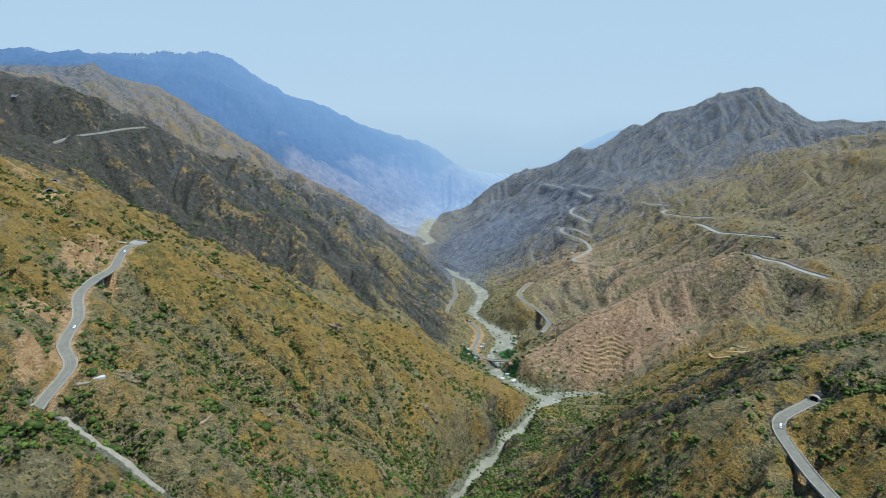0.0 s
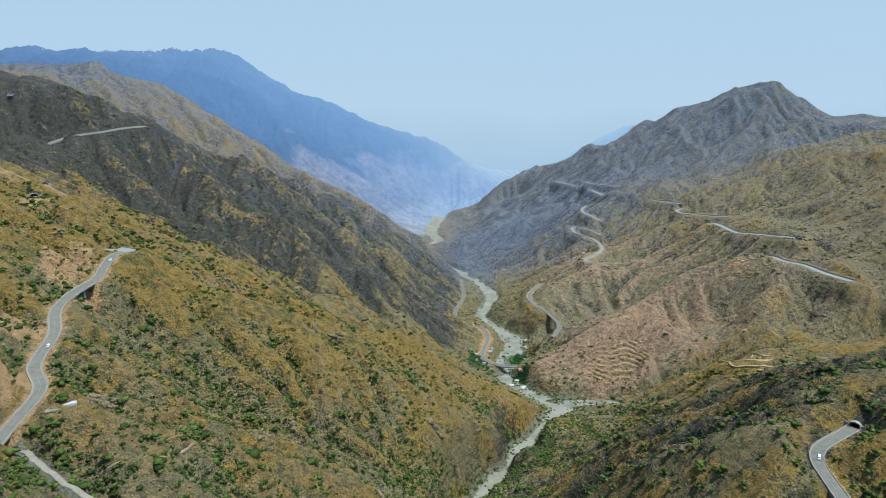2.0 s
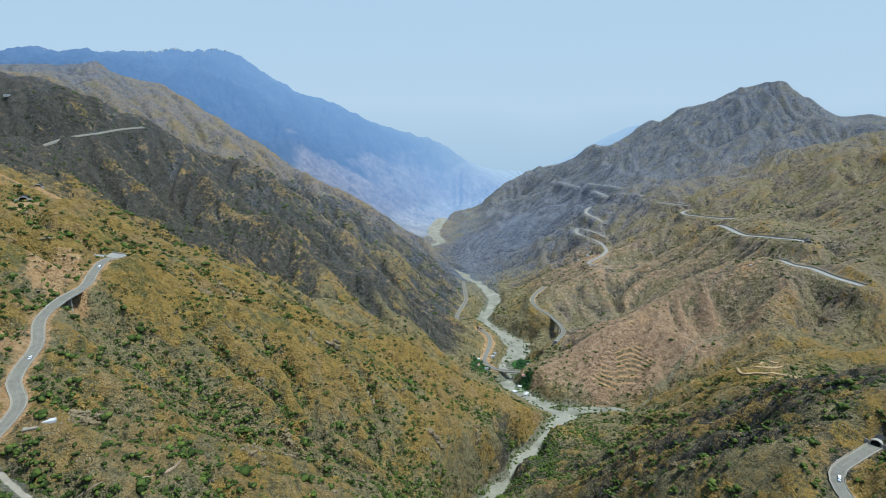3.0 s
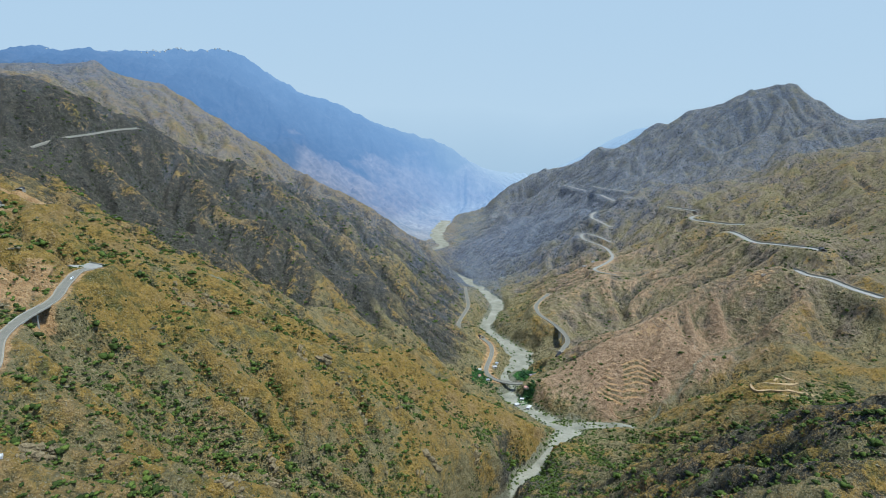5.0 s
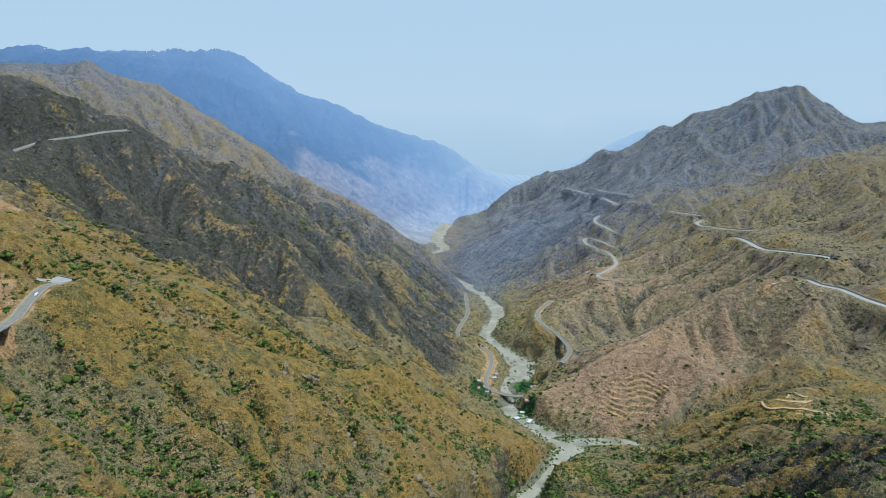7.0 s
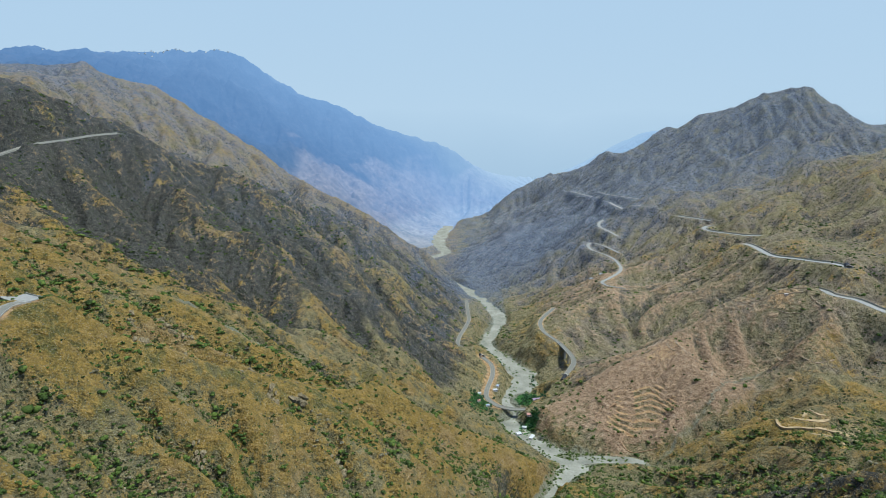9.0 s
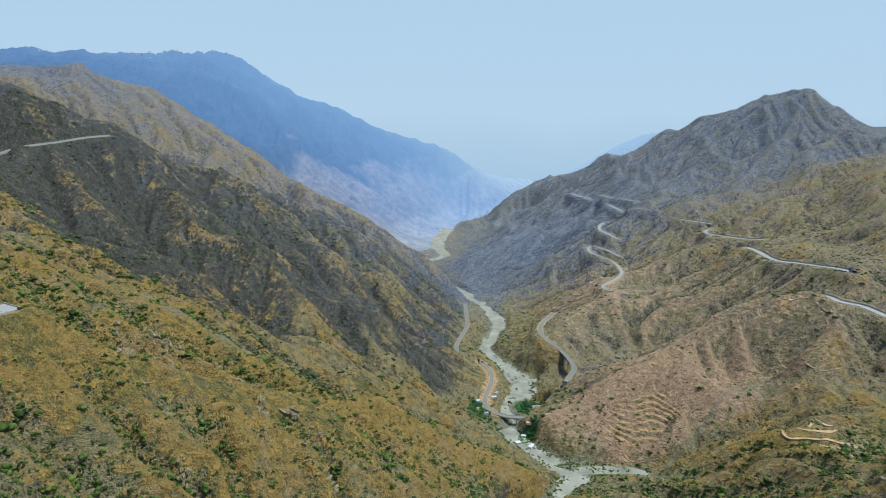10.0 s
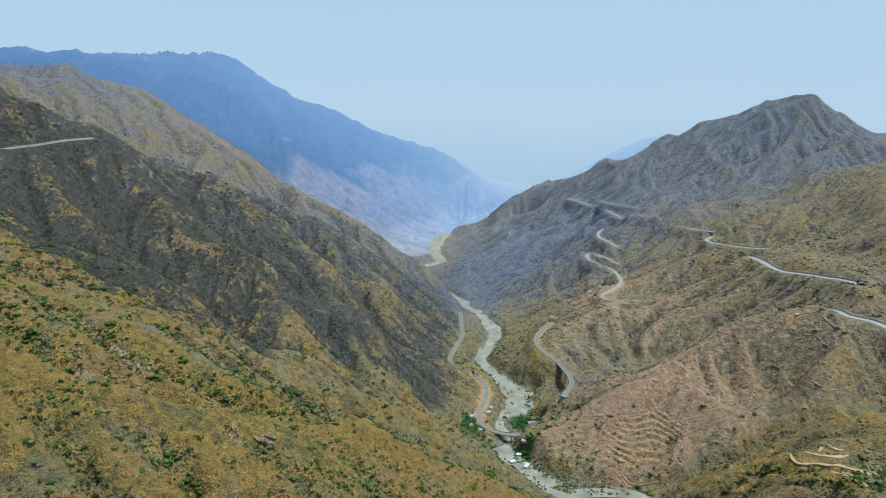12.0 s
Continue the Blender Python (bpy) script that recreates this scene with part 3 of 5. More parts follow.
fine = erode(fine, 8, 0.40, 300.0, 1.3, FINE)
lost = box_mean(start - fine, 15, 3)
fine += lost
runnel = np.clip((box_mean(fine, 11, 2) - fine) / 4.0, -1, 1)   # 1 in a gully, -1 on a rib
edge = np.clip(np.minimum(np.minimum(qx - qx.min(), qx.max() - qx), np.minimum(qy - qy.min(), qy.max() - qy)) / 120, 0, 1)
fine = (fine - broad) * edge * (1 - 0.7 * mound(qx, qy, 345, 1135, 100, 65))


def height_base(x, y):
    """The broad sheet with the fine gullies on it."""
    inside = (x > FX0 + 6) & (x < qx.max() - 20) & (y > FY0 + 6) & (y < qy.max() - 20)
    z = sheet_at(land, GX0, GY0, CELL, x, y)
    if inside.any():
        z[inside] += sheet_at(fine, FX0, FY0, FINE, x[inside], y[inside])
    return z


def gully_at(x, y):
    """1 in a gully, -1 on a rib."""
    inside = (x > FX0 + 6) & (x < qx.max() - 20) & (y > FY0 + 6) & (y < qy.max() - 20)
    g = np.zeros(x.shape)
    if inside.any():
        g[inside] = sheet_at(runnel * edge, FX0, FY0, FINE, x[inside], y[inside])
    return g


ROADS = {"terrace": ROAD_TERRACE, "tunnel": ROAD_TUNNEL, "ledge": ROAD_LEDGE, "valley": ROAD_VALLEY, "valley_upper": ROAD_VALLEY_UPPER, "viaduct": ROAD_VIADUCT, "hairpin": ROAD_HAIRPIN,
         "upper": ROAD_UPPER, "middle": ROAD_MIDDLE, "middle_low": ROAD_MIDDLE_LOW, "highest": ROAD_HIGHEST, "long": ROAD_LONG, "shelf": ROAD_SHELF, "high": ROAD_HIGH, "higher": ROAD_HIGHER, "viaduct_end": VIADUCT_END}
ROAD_HALF = 4.9
WIDE = {"long": 8.0, "shelf": 7.5, "middle": 6.0, "middle_low": 6.0}
RAISED = {"hairpin": 0.5, "upper": 0.5, "middle": 1.0, "middle_low": 1.0, "long": 1.0, "shelf": 1.0, "high": 1.0, "higher": 1.0, "highest": 1.0}   # fill under the far roads
SPANS = {"terrace": [(352, 398), (566, 600)], "tunnel": [(362, 418)]}   # stretches of y where the road stands on a bridge


def height(x, y):
    """The ground with its fine relief, the river flats and the ledges cut for the roads."""
    z = height_base(x, y)
    gap, level = near_line(river_line, x, y)
    off = np.clip((gap - 25) / 90, 0, 1)
    warp = 14 * smooth_noise(x / 60, y / 60, 91)
    rough = 2.6 * ridged((x + warp) / 29, (y - warp) / 29, 31, 4, 0.56) + 0.9 * ridged(x / 8, y / 8, 51, 3)
    rough = rough + 22 * np.clip((y - 2950) / 400, 0, 1) * ridged((x + warp) / 150, (y - warp) / 190, 33, 5, 0.6)
    z = z + rough * (0.05 + 0.95 * off) * np.clip((4700 - y) / 600, 0.1, 1)
    gap = gap + 22 * (smooth_noise(x / 34, y / 34, 71) - 0.5) + 9 * (smooth_noise(x / 11, y / 11, 72) - 0.5)
    bed = np.interp(y, [700, 1000, 1100, 1230, 1330, 1450, 1560, 1800, 2200, 2900, 3500], [6, 9, 16, 13, 24, 27, 17, 18, 14, 22, 34])
    flat = np.clip((gap - bed) / np.interp(y, [800, 1000], [26, 22]), 0, 1)
    z = level - 1.2 + (z - level + 1.2) * flat * flat * (3 - 2 * flat)
    level_garden = np.clip((1.55 - np.hypot((x - 162) / 28, (y - 1310) / 30)) / 0.5, 0, 1)   # the garden on the river's bank
    z = z + (-3.5 - z) * level_garden * level_garden * (3 - 2 * level_garden)
    side = (x > 190) & (x < 420) & (y > 980) & (y < 1130)
    if side.any():
        gap, level = near_line(CREEK, x[side], y[side])
        flat = np.clip((gap - 7 - 6 * smooth_noise(x[side] / 20, y[side] / 20, 73)) / 26, 0, 1)
        z[side] = level - 0.3 + (z[side] - level + 0.3) * flat * flat * (3 - 2 * flat)
    for name, line in ROADS.items():
        p = np.array(line, float)
        inside = (x > p[:, 0].min() - 60) & (x < p[:, 0].max() + 60) & (y > p[:, 1].min() - 60) & (y < p[:, 1].max() + 60)
        if not inside.any():
            continue
        xs, ys, zs = x[inside], y[inside], z[inside]
        half = WIDE.get(name, ROAD_HALF)
        gap, level = near_line(resample(line, 8), xs, ys)
        level = level + RAISED.get(name, 0.0)
        keep = np.clip((gap - half - 2.5) / np.where(zs > level, 18.0, 26.0), 0, 1)
        keep = keep * keep * (3 - 2 * keep)
        for lo, hi in SPANS.get(name, []):
            keep = np.maximum(keep, np.clip(1 - np.minimum(ys - lo, hi - ys) / -4.0, 0, 1) * ((ys > lo) & (ys < hi)))
        spanned = np.zeros(xs.shape, bool)
        for lo, hi in SPANS.get(name, []):
            spanned |= (ys > lo) & (ys < hi)
        new_z = level - 0.45 + (zs - level + 0.45) * keep
        low = np.minimum(zs, level - 3.0 - 3.5 * smooth_noise(xs / 12, ys / 12, 5))
        z[inside] = np.where(spanned & (gap < 34), low + (zs - low) * np.clip((gap - 8) / 26, 0, 1), new_z)
    knoll = (np.abs(x + 250) < 150) & (np.abs(y - 320) < 90)
    if knoll.any():
        gap, level = near_line(CREST_NEAR, x[knoll], y[knoll])
        z[knoll] = np.maximum(z[knoll], level + 5 - 1.0 * gap + 4 * ridged(x[knoll] / 22, y[knoll] / 22, 87, 3))
    return z


def blob(x, y, cx, cy, rx, ry):
    return np.exp(-(((x - cx) / rx) ** 2 + ((y - cy) / ry) ** 2))


RED_TERRACES = (334, 1148, 56, 44)


def terrace_share(x, y, place):
    """How far the ground is dug into benches, and 1 inside the dug patch falling to 0 past its rim."""
    cx, cy, rx, ry = place
    r = np.hypot((x - cx) / rx, (y - cy) / ry)
    return np.clip((1.25 - r) / 0.35, 0, 1), np.clip((1.5 - r) / 0.12, 0, 1)


def build_ground():
    """One sheet, fine where the camera looks closely and coarser far off."""
    near = np.linspace(-2400, -60, 26)
    rel = 330.0 * (5330.0 / 330.0) ** np.linspace(0, 1, GROUND_ROWS)
    ys = np.r_[near, rel - 350.0]
    us = np.linspace(-1, 1, GROUND_COLS)
    half = np.sqrt((0.90 * (ys + 350)) ** 2 + 420.0 ** 2)
    x = us[None, :] * half[:, None]
    y = np.repeat(ys[:, None], len(us), 1)
    shape = x.shape
    x, y = x.ravel(), y.ravel()
    z = height(x, y)
    cover = ground_cover(x, y, z)
    cx, cy, rx, ry = RED_TERRACES
    dug = np.clip((1.36 - np.hypot((x - cx) / rx, (y - cy) / ry)) / 0.12, 0, 1)
    z -= dug * (11.0 + np.maximum(z - sheet_at(land, GX0, GY0, CELL, x, y), 0))
    rows, cols = shape
    mesh = bpy.data.meshes.new("ground")
    k = np.arange(rows * cols).reshape(rows, cols)
    quads = np.stack([k[:-1, :-1], k[:-1, 1:], k[1:, 1:], k[1:, :-1]], -1).reshape(-1, 4)
    mesh.vertices.add(len(x))
    mesh.vertices.foreach_set("co", np.c_[x, y, z].astype(np.float32).ravel())
    mesh.loops.add(quads.size)
    mesh.loops.foreach_set("vertex_index", quads.astype(np.int32).ravel())
    mesh.polygons.add(len(quads))
    mesh.polygons.foreach_set("loop_start", (np.arange(len(quads)) * 4).astype(np.int32))
    mesh.polygons.foreach_set("use_smooth", np.ones(len(quads), bool))
    mesh.update(calc_edges=True)
    # what grows and lies where, with the haze and cloud shade painted in
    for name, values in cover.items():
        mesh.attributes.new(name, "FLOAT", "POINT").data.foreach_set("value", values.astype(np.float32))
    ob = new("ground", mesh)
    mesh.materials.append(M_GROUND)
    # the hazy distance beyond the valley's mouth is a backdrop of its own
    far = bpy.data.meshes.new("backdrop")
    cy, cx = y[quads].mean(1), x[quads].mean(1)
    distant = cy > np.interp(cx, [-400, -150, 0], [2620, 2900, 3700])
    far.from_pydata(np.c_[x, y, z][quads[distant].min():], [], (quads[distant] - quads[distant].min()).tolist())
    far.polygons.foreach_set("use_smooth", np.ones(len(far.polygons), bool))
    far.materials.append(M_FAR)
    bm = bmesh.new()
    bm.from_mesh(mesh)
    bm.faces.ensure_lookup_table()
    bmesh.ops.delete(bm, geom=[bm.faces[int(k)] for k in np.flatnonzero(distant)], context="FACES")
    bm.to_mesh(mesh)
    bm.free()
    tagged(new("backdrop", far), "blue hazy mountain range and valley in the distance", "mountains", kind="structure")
    return tagged(ob, "dry mountain slopes of brown rock, golden grass and low scrub", "hillside", kind="structure")


def ground_cover(x, y, z):
    """How grassy, dark, reddish, stony and overgrown the ground is, from 0 to 1, with cloud shade and haze painted in.
    """
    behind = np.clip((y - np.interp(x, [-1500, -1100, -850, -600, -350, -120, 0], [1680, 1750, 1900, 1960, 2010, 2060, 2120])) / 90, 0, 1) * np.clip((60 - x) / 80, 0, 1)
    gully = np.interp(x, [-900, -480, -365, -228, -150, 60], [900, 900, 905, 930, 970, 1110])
    # the left valley slope, coloured darker for the cloud shade on it
    shaded_side = np.clip((y - gully + 60 * (smooth_noise(x / 45, y / 45, 93) - 0.5)) / 190, 0, 1) * (1 - behind) * np.clip((60 - x) / 80, 0, 1)
    grass = 0.27 + 0.24 * blob(x, y, -230, 640, 380, 330) + 0.30 * blob(x, y, 400, 380, 240, 130) + 0.30 * blob(x, y, -120, 880, 140, 80)
    rill = gully_at(x, y)
    crest, _ = near_line(CREST_GRASS, x, y)
    grass += 0.65 * np.exp(-(crest / 48) ** 2) * np.clip((y - 560) / 80, 0, 1)
    grass -= 0.20 * np.clip((x - 180) / 120, 0, 1) * np.clip((y - 1080) / 150, 0, 1)
    crest, _ = near_line(CREST_RIB, x, y)
    grass += 0.22 * np.exp(-(crest / 60) ** 2)
    grass += 0.22 * blob(x, y, 620, 1000, 300, 160) + 0.05 * blob(x, y, 1250, 2000, 500, 500) + 0.2 * blob(x, y, 1500, 2650, 300, 200)
    rib = spurs(x, y, 0.65, 0.76, 745, 185, 61)
    grass += shaded_side * (0.16 * np.clip(rib + 0.1, 0, 1) - 0.16) - 0.14 * rill + 0.04
    grass += 0.20 * blob(x, y, -520, 880, 160, 150) - 0.12 * shaded_side - 0.1 * shaded_side * blob(x, y, -780, 1200, 330, 260) - 0.02 * behind
    # dark rock plus painted cloud shade on left slope, near hill and peak
    dark_and_shade = 0.19 + 0.10 * rill + 0.80 * shaded_side + 0.30 * shaded_side * blob(x, y, -780, 1200, 330, 260) + 0.25 * shaded_side * blob(x, y, -500, 1080, 300, 170) + 0.3 * blob(x, y, -260, 318, 70, 34) + 0.4 * behind * blob(x, y, -1550, 2250, 350, 160) + 0.62 * blob(x, y, 270, 620, 230, 150) + 0.18 * blob(x, y, 560, 1600, 320, 130)
    dark_and_shade -= 0.40 * shaded_side * blob(x, y, -200, 1600, 260, 230)
    grass += 0.10 * shaded_side * blob(x, y, -220, 1600, 260, 230)
    dark_and_shade += 0.12 * blob(x, y, 420, 560, 200, 140) + 0.55 * blob(x, y, 105, 890, 60, 110)
    grass -= 0.35 * blob(x, y, 105, 890, 55, 110) + 0.22 * blob(x, y, 400, 560, 200, 140)
    dark_and_shade += 0.75 * behind * blob(x, y, -300, 2300, 260, 170) + 0.35 * blob(x, y, 1300, 2750, 420, 330) + 0.50 * blob(x, y, 250, 2500, 300, 350) + 0.15 * blob(x, y, 1000, 1780, 200, 220) + 0.25 * blob(x, y, 300, 900, 120, 80)
    crest, _ = near_line(CREST_RIB, x, y)
    # the lit rib is left lighter within the painted shade
    dark_and_shade -= 0.60 * np.exp(-(crest / 95) ** 2) * np.clip((x + 330) / 80, 0, 1)
    soil = 0.30 * blob(x, y, 345, 1130, 80, 55) + 0.34 * blob(x, y, 330, 1150, 150, 90) + 0.40 * blob(x, y, 430, 1205, 220, 60) + 0.22 * blob(x, y, 420, 1800, 220, 140)
    soil += 0.36 * blob(x, y, 500, 1600, 380, 230) + 0.36 * blob(x, y, 400, 1190, 330, 150) + 0.25 * blob(x, y, 420, 1950, 200, 160) - 0.15 * rill
    soil += 0.22 * behind * blob(x, y, -950, 2430, 380, 150)
    cut = 1.0 * blob(x, y, -384, 618, 24, 42) + 0.9 * blob(x, y, -486, 726, 16, 26) + 0.8 * blob(x, y, -600, 910, 22, 30) + 0.9 * blob(x, y, -352, 498, 20, 36) + 0.9 * blob(x, y, -318, 430, 14, 28) + 0.9 * blob(x, y, -585, 860, 34, 60)
    cut += 0.55 * blob(x, y, 400, 1245, 80, 40) + 0.6 * blob(x, y, 615, 1268, 50, 22)
    for name, amount, lo, hi in (("terrace", 0.75, 6, 15), ("valley", 0.8, 6, 24), ("viaduct", 0.6, 6, 15), ("hairpin", 0.5, 6, 20), ("middle", 0.5, 6, 14), ("long", 0.4, 7, 14), ("tunnel", 0.5, 6, 12)):
        gap, _ = near_line(resample(ROADS[name], 25), x, y)
        cut = np.maximum(cut, amount * np.clip((hi - gap) / (hi - lo), 0, 1))
    gap, _ = near_line(GULLY, x, y)
    scree = np.clip(1.15 - gap / 14, 0, 1)
    gap, _ = near_line(STREAM_NEAR, x, y)
    scree = np.maximum(scree, np.clip(1.3 - gap / 13, 0, 1))
    for line, amount in ((CREEK_UP, 0.62), (CREEK, 1.0)):
        gap, _ = near_line(line, x, y)
        scree = np.maximum(scree, np.clip(amount - gap / 22, 0, 1))
    gap, level = near_line(river_line, x, y)
    scree = np.maximum(scree, np.clip(1.1 - gap / 40, 0, 0.75) * np.clip((level + 16 - z) / 8, 0, 1))
    scrub = np.clip(0.55 + 0.4 * smooth_noise(x / 300, y / 300, 3) - 0.9 * np.clip(scree, 0, 1) - 0.7 * np.clip(soil + cut, 0, 1), 0, 1)
    scrub = np.clip(scrub + 0.35 * np.clip((y - 1500) / 300, 0, 1) * np.clip((x - 250) / 150, 0, 1) + 0.2 * shaded_side, 0, 1)
    scrub = np.clip(scrub + 0.35 * rill + 0.3 * np.clip((y - 1900) / 300, 0, 1) * np.clip((x - 500) / 200, 0, 1), 0, 1)
    # share of painted haze: more with distance, some on the left slope
    haze_tint = np.clip((y - np.where(x > 150, 1600, 1350)) / 800, 0, 1) * np.where(x > 150, 0.74, 0.66) + 0.30 * blob(x, y, 200, 2500, 450, 450) + 0.24 * shaded_side * np.clip((y - 1050) / 300, 0, 1) * (1 - 0.6 * blob(x, y, -780, 1200, 330, 260))
    haze_tint *= (1 - 0.42 * shaded_side) * (1 - 0.5 * behind)
    haze_tint += 0.18 * behind + 0.30 * behind * blob(x, y, -1500, 2250, 350, 260) + 0.14 * shaded_side + 0.08 * blob(x, y, 270, 620, 230, 150)
    haze_tint -= 0.06 * blob(x, y, 1200, 2100, 500, 500)
    lush = np.maximum.reduce([1.0 * blob(x, y, 160, 1310, 34, 32), 0.8 * blob(x, y, 150, 1195, 22, 30), 0.75 * blob(x, y, 60, 1255, 24, 34)])
    gap, level = near_line(RIVER, x, y)
    lush = np.maximum(lush, 0.58 * np.exp(-((gap - 32) / 14) ** 2) * np.clip((1150 - y) / 100, 0, 1) * np.clip((level + 12 - z) / 6, 0, 1))
    # tan rock of the right and far slopes, tinted partly for haze
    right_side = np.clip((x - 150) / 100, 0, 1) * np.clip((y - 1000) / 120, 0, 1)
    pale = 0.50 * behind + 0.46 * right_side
    return {"grass": grass, "dark": dark_and_shade, "soil": soil, "cut": cut, "scree": scree, "scrub": scrub, "haze_tint": haze_tint, "pale": pale, "lush": lush}


GROUND_ROWS, GROUND_COLS = 900, 860
build_ground()


def ribbon(name, line, half, material, lift=0.0, parent=None, side=0.0, gap=6.0, thick=0.0):
    """A strip along a line, half wide to both sides of an offset; thick gives it a body below."""
    p = resample(line, gap)
    d = np.gradient(p[:, :2], axis=0)
    d /= np.maximum(np.linalg.norm(d, axis=1, keepdims=True), 1e-6)
    across = np.c_[d[:, 1], -d[:, 0]]
    verts, faces = [], []
    for k, q in enumerate(p):
        for s, dz in ((-half, 0), (half, 0)) + (((half, -thick), (-half, -thick)) if thick else ()):
            o = q[:2] + across[k] * (side + s)
            verts.append((o[0], o[1], q[2] + lift + dz))
    m = 4 if thick else 2
    for k in range(len(p) - 1):
        a, b = k * m, (k + 1) * m
        for s in range(m if thick else 1):
            t = (s + 1) % m
            faces.append((a + s, a + t, b + t, b + s))
    if thick:
        faces += [(3, 2, 1, 0), tuple(len(verts) - 4 + s for s in range(4))]
    mesh = bpy.data.meshes.new(name)
    mesh.from_pydata(verts, [], faces)
    mesh.update()
    bm = bmesh.new()
    bm.from_mesh(mesh)
    if thick:
        bmesh.ops.recalc_face_normals(bm, faces=bm.faces)
    elif bm.faces and sum(f.normal.z for f in bm.faces) < 0:
        bmesh.ops.reverse_faces(bm, faces=bm.faces)
    bm.to_mesh(mesh)
    bm.free()
    mesh.materials.append(material)
    ob = new(name, mesh)
    ob.parent = parent
    return ob


def span_points(line, lo, hi, gap=6.0):
    """The stretch of a road between two values of y."""
    p = resample(line, gap)
    return p[(p[:, 1] >= lo) & (p[:, 1] <= hi)]


def barrier(name, line, half, material, parent, height_m=0.9, thick=0.35):
    return ribbon(name, line, thick / 2, material, height_m, parent, half, thick=height_m + 0.3)


ROAD_LABELS = {"terrace": "grey asphalt road winding along the grassy hillside with pale barriers", "tunnel": "grey asphalt road bending into a tunnel mouth",
               "ledge": "pale road cut across a dark hillside", "valley": "valley road with sandy shoulders above the riverbed", "valley_upper": "narrow valley road on a ledge above the riverbed", "viaduct": "asphalt road on the brown valley side",
               "hairpin": "hairpin road doubling back on a bare slope", "long": "wide pale road with a tall bank on the mountain slope", "shelf": "wide pale road leading round the hill"}
for name, line in ROADS.items():
    half = WIDE.get(name, ROAD_HALF)
    line = [(q[0], q[1], q[2] + RAISED.get(name, 0.0)) for q in line]
    road = tagged(ribbon("road", line, half - 1.2, M_BLEACHED if name in RAISED else M_ASPHALT, 0.1, thick=0.6), ROAD_LABELS.get(name, "narrow pale mountain road on a far slope"), "road", kind="structure")
    for s in (-1, 1):
        ribbon("shoulder", line, 0.6, M_VERGE, 0.06, road, s * (half - 0.6), thick=0.5)
        if name in ("terrace", "tunnel", "valley", "valley_upper", "viaduct", "ledge", "hairpin"):
            barrier("barrier", line, s * half, M_CONCRETE, road, 0.8)
    if name in ("terrace", "tunnel", "valley", "valley_upper", "viaduct"):
        ribbon("centre_line", line, 0.10, M_VERGE, 0.115, road, 0)
    if name in ("long", "shelf", "middle", "middle_low", "ledge"):
        ribbon("bank_wall", line, 0.5, M_CONCRETE, 3.0, road, -(half + 1.0), thick=4.5)
for line, label in ((TRACK_HUT, "sandy"), (TRACK_PALE, "pale"), (TRACK_LOOP, "sandy"), (TRACK_RIDGE, "pale"), (TRACK_RIDGE_BEND, "pale"),
                    (TRACK_RED_FOOT, "reddish"), (TRACK_SIDE, "sandy"), (TRACK_SIDE_LOW, "sandy"), (TRACK_SIDE_HIGH, "pale"), (TRACK_PAD, "pale"), (TRACK_BEND, "sandy"), (TRACK_TOP, "pale"), (TRACK_RUN, "sandy"), (TRACK_NEAR, "sandy")):
    p = resample(line, 5)
    p[:, 2] = height(p[:, 0], p[:, 1])
    p[1:-1, 2] = (p[:-2, 2] + p[1:-1, 2] + p[2:, 2]) / 3
    tagged(ribbon("track", p, 1.3, M_SOIL if label == "reddish" else M_CUT, 0.05, gap=5, thick=1.2), label + " dirt track along a terraced slope", "track", kind="structure")


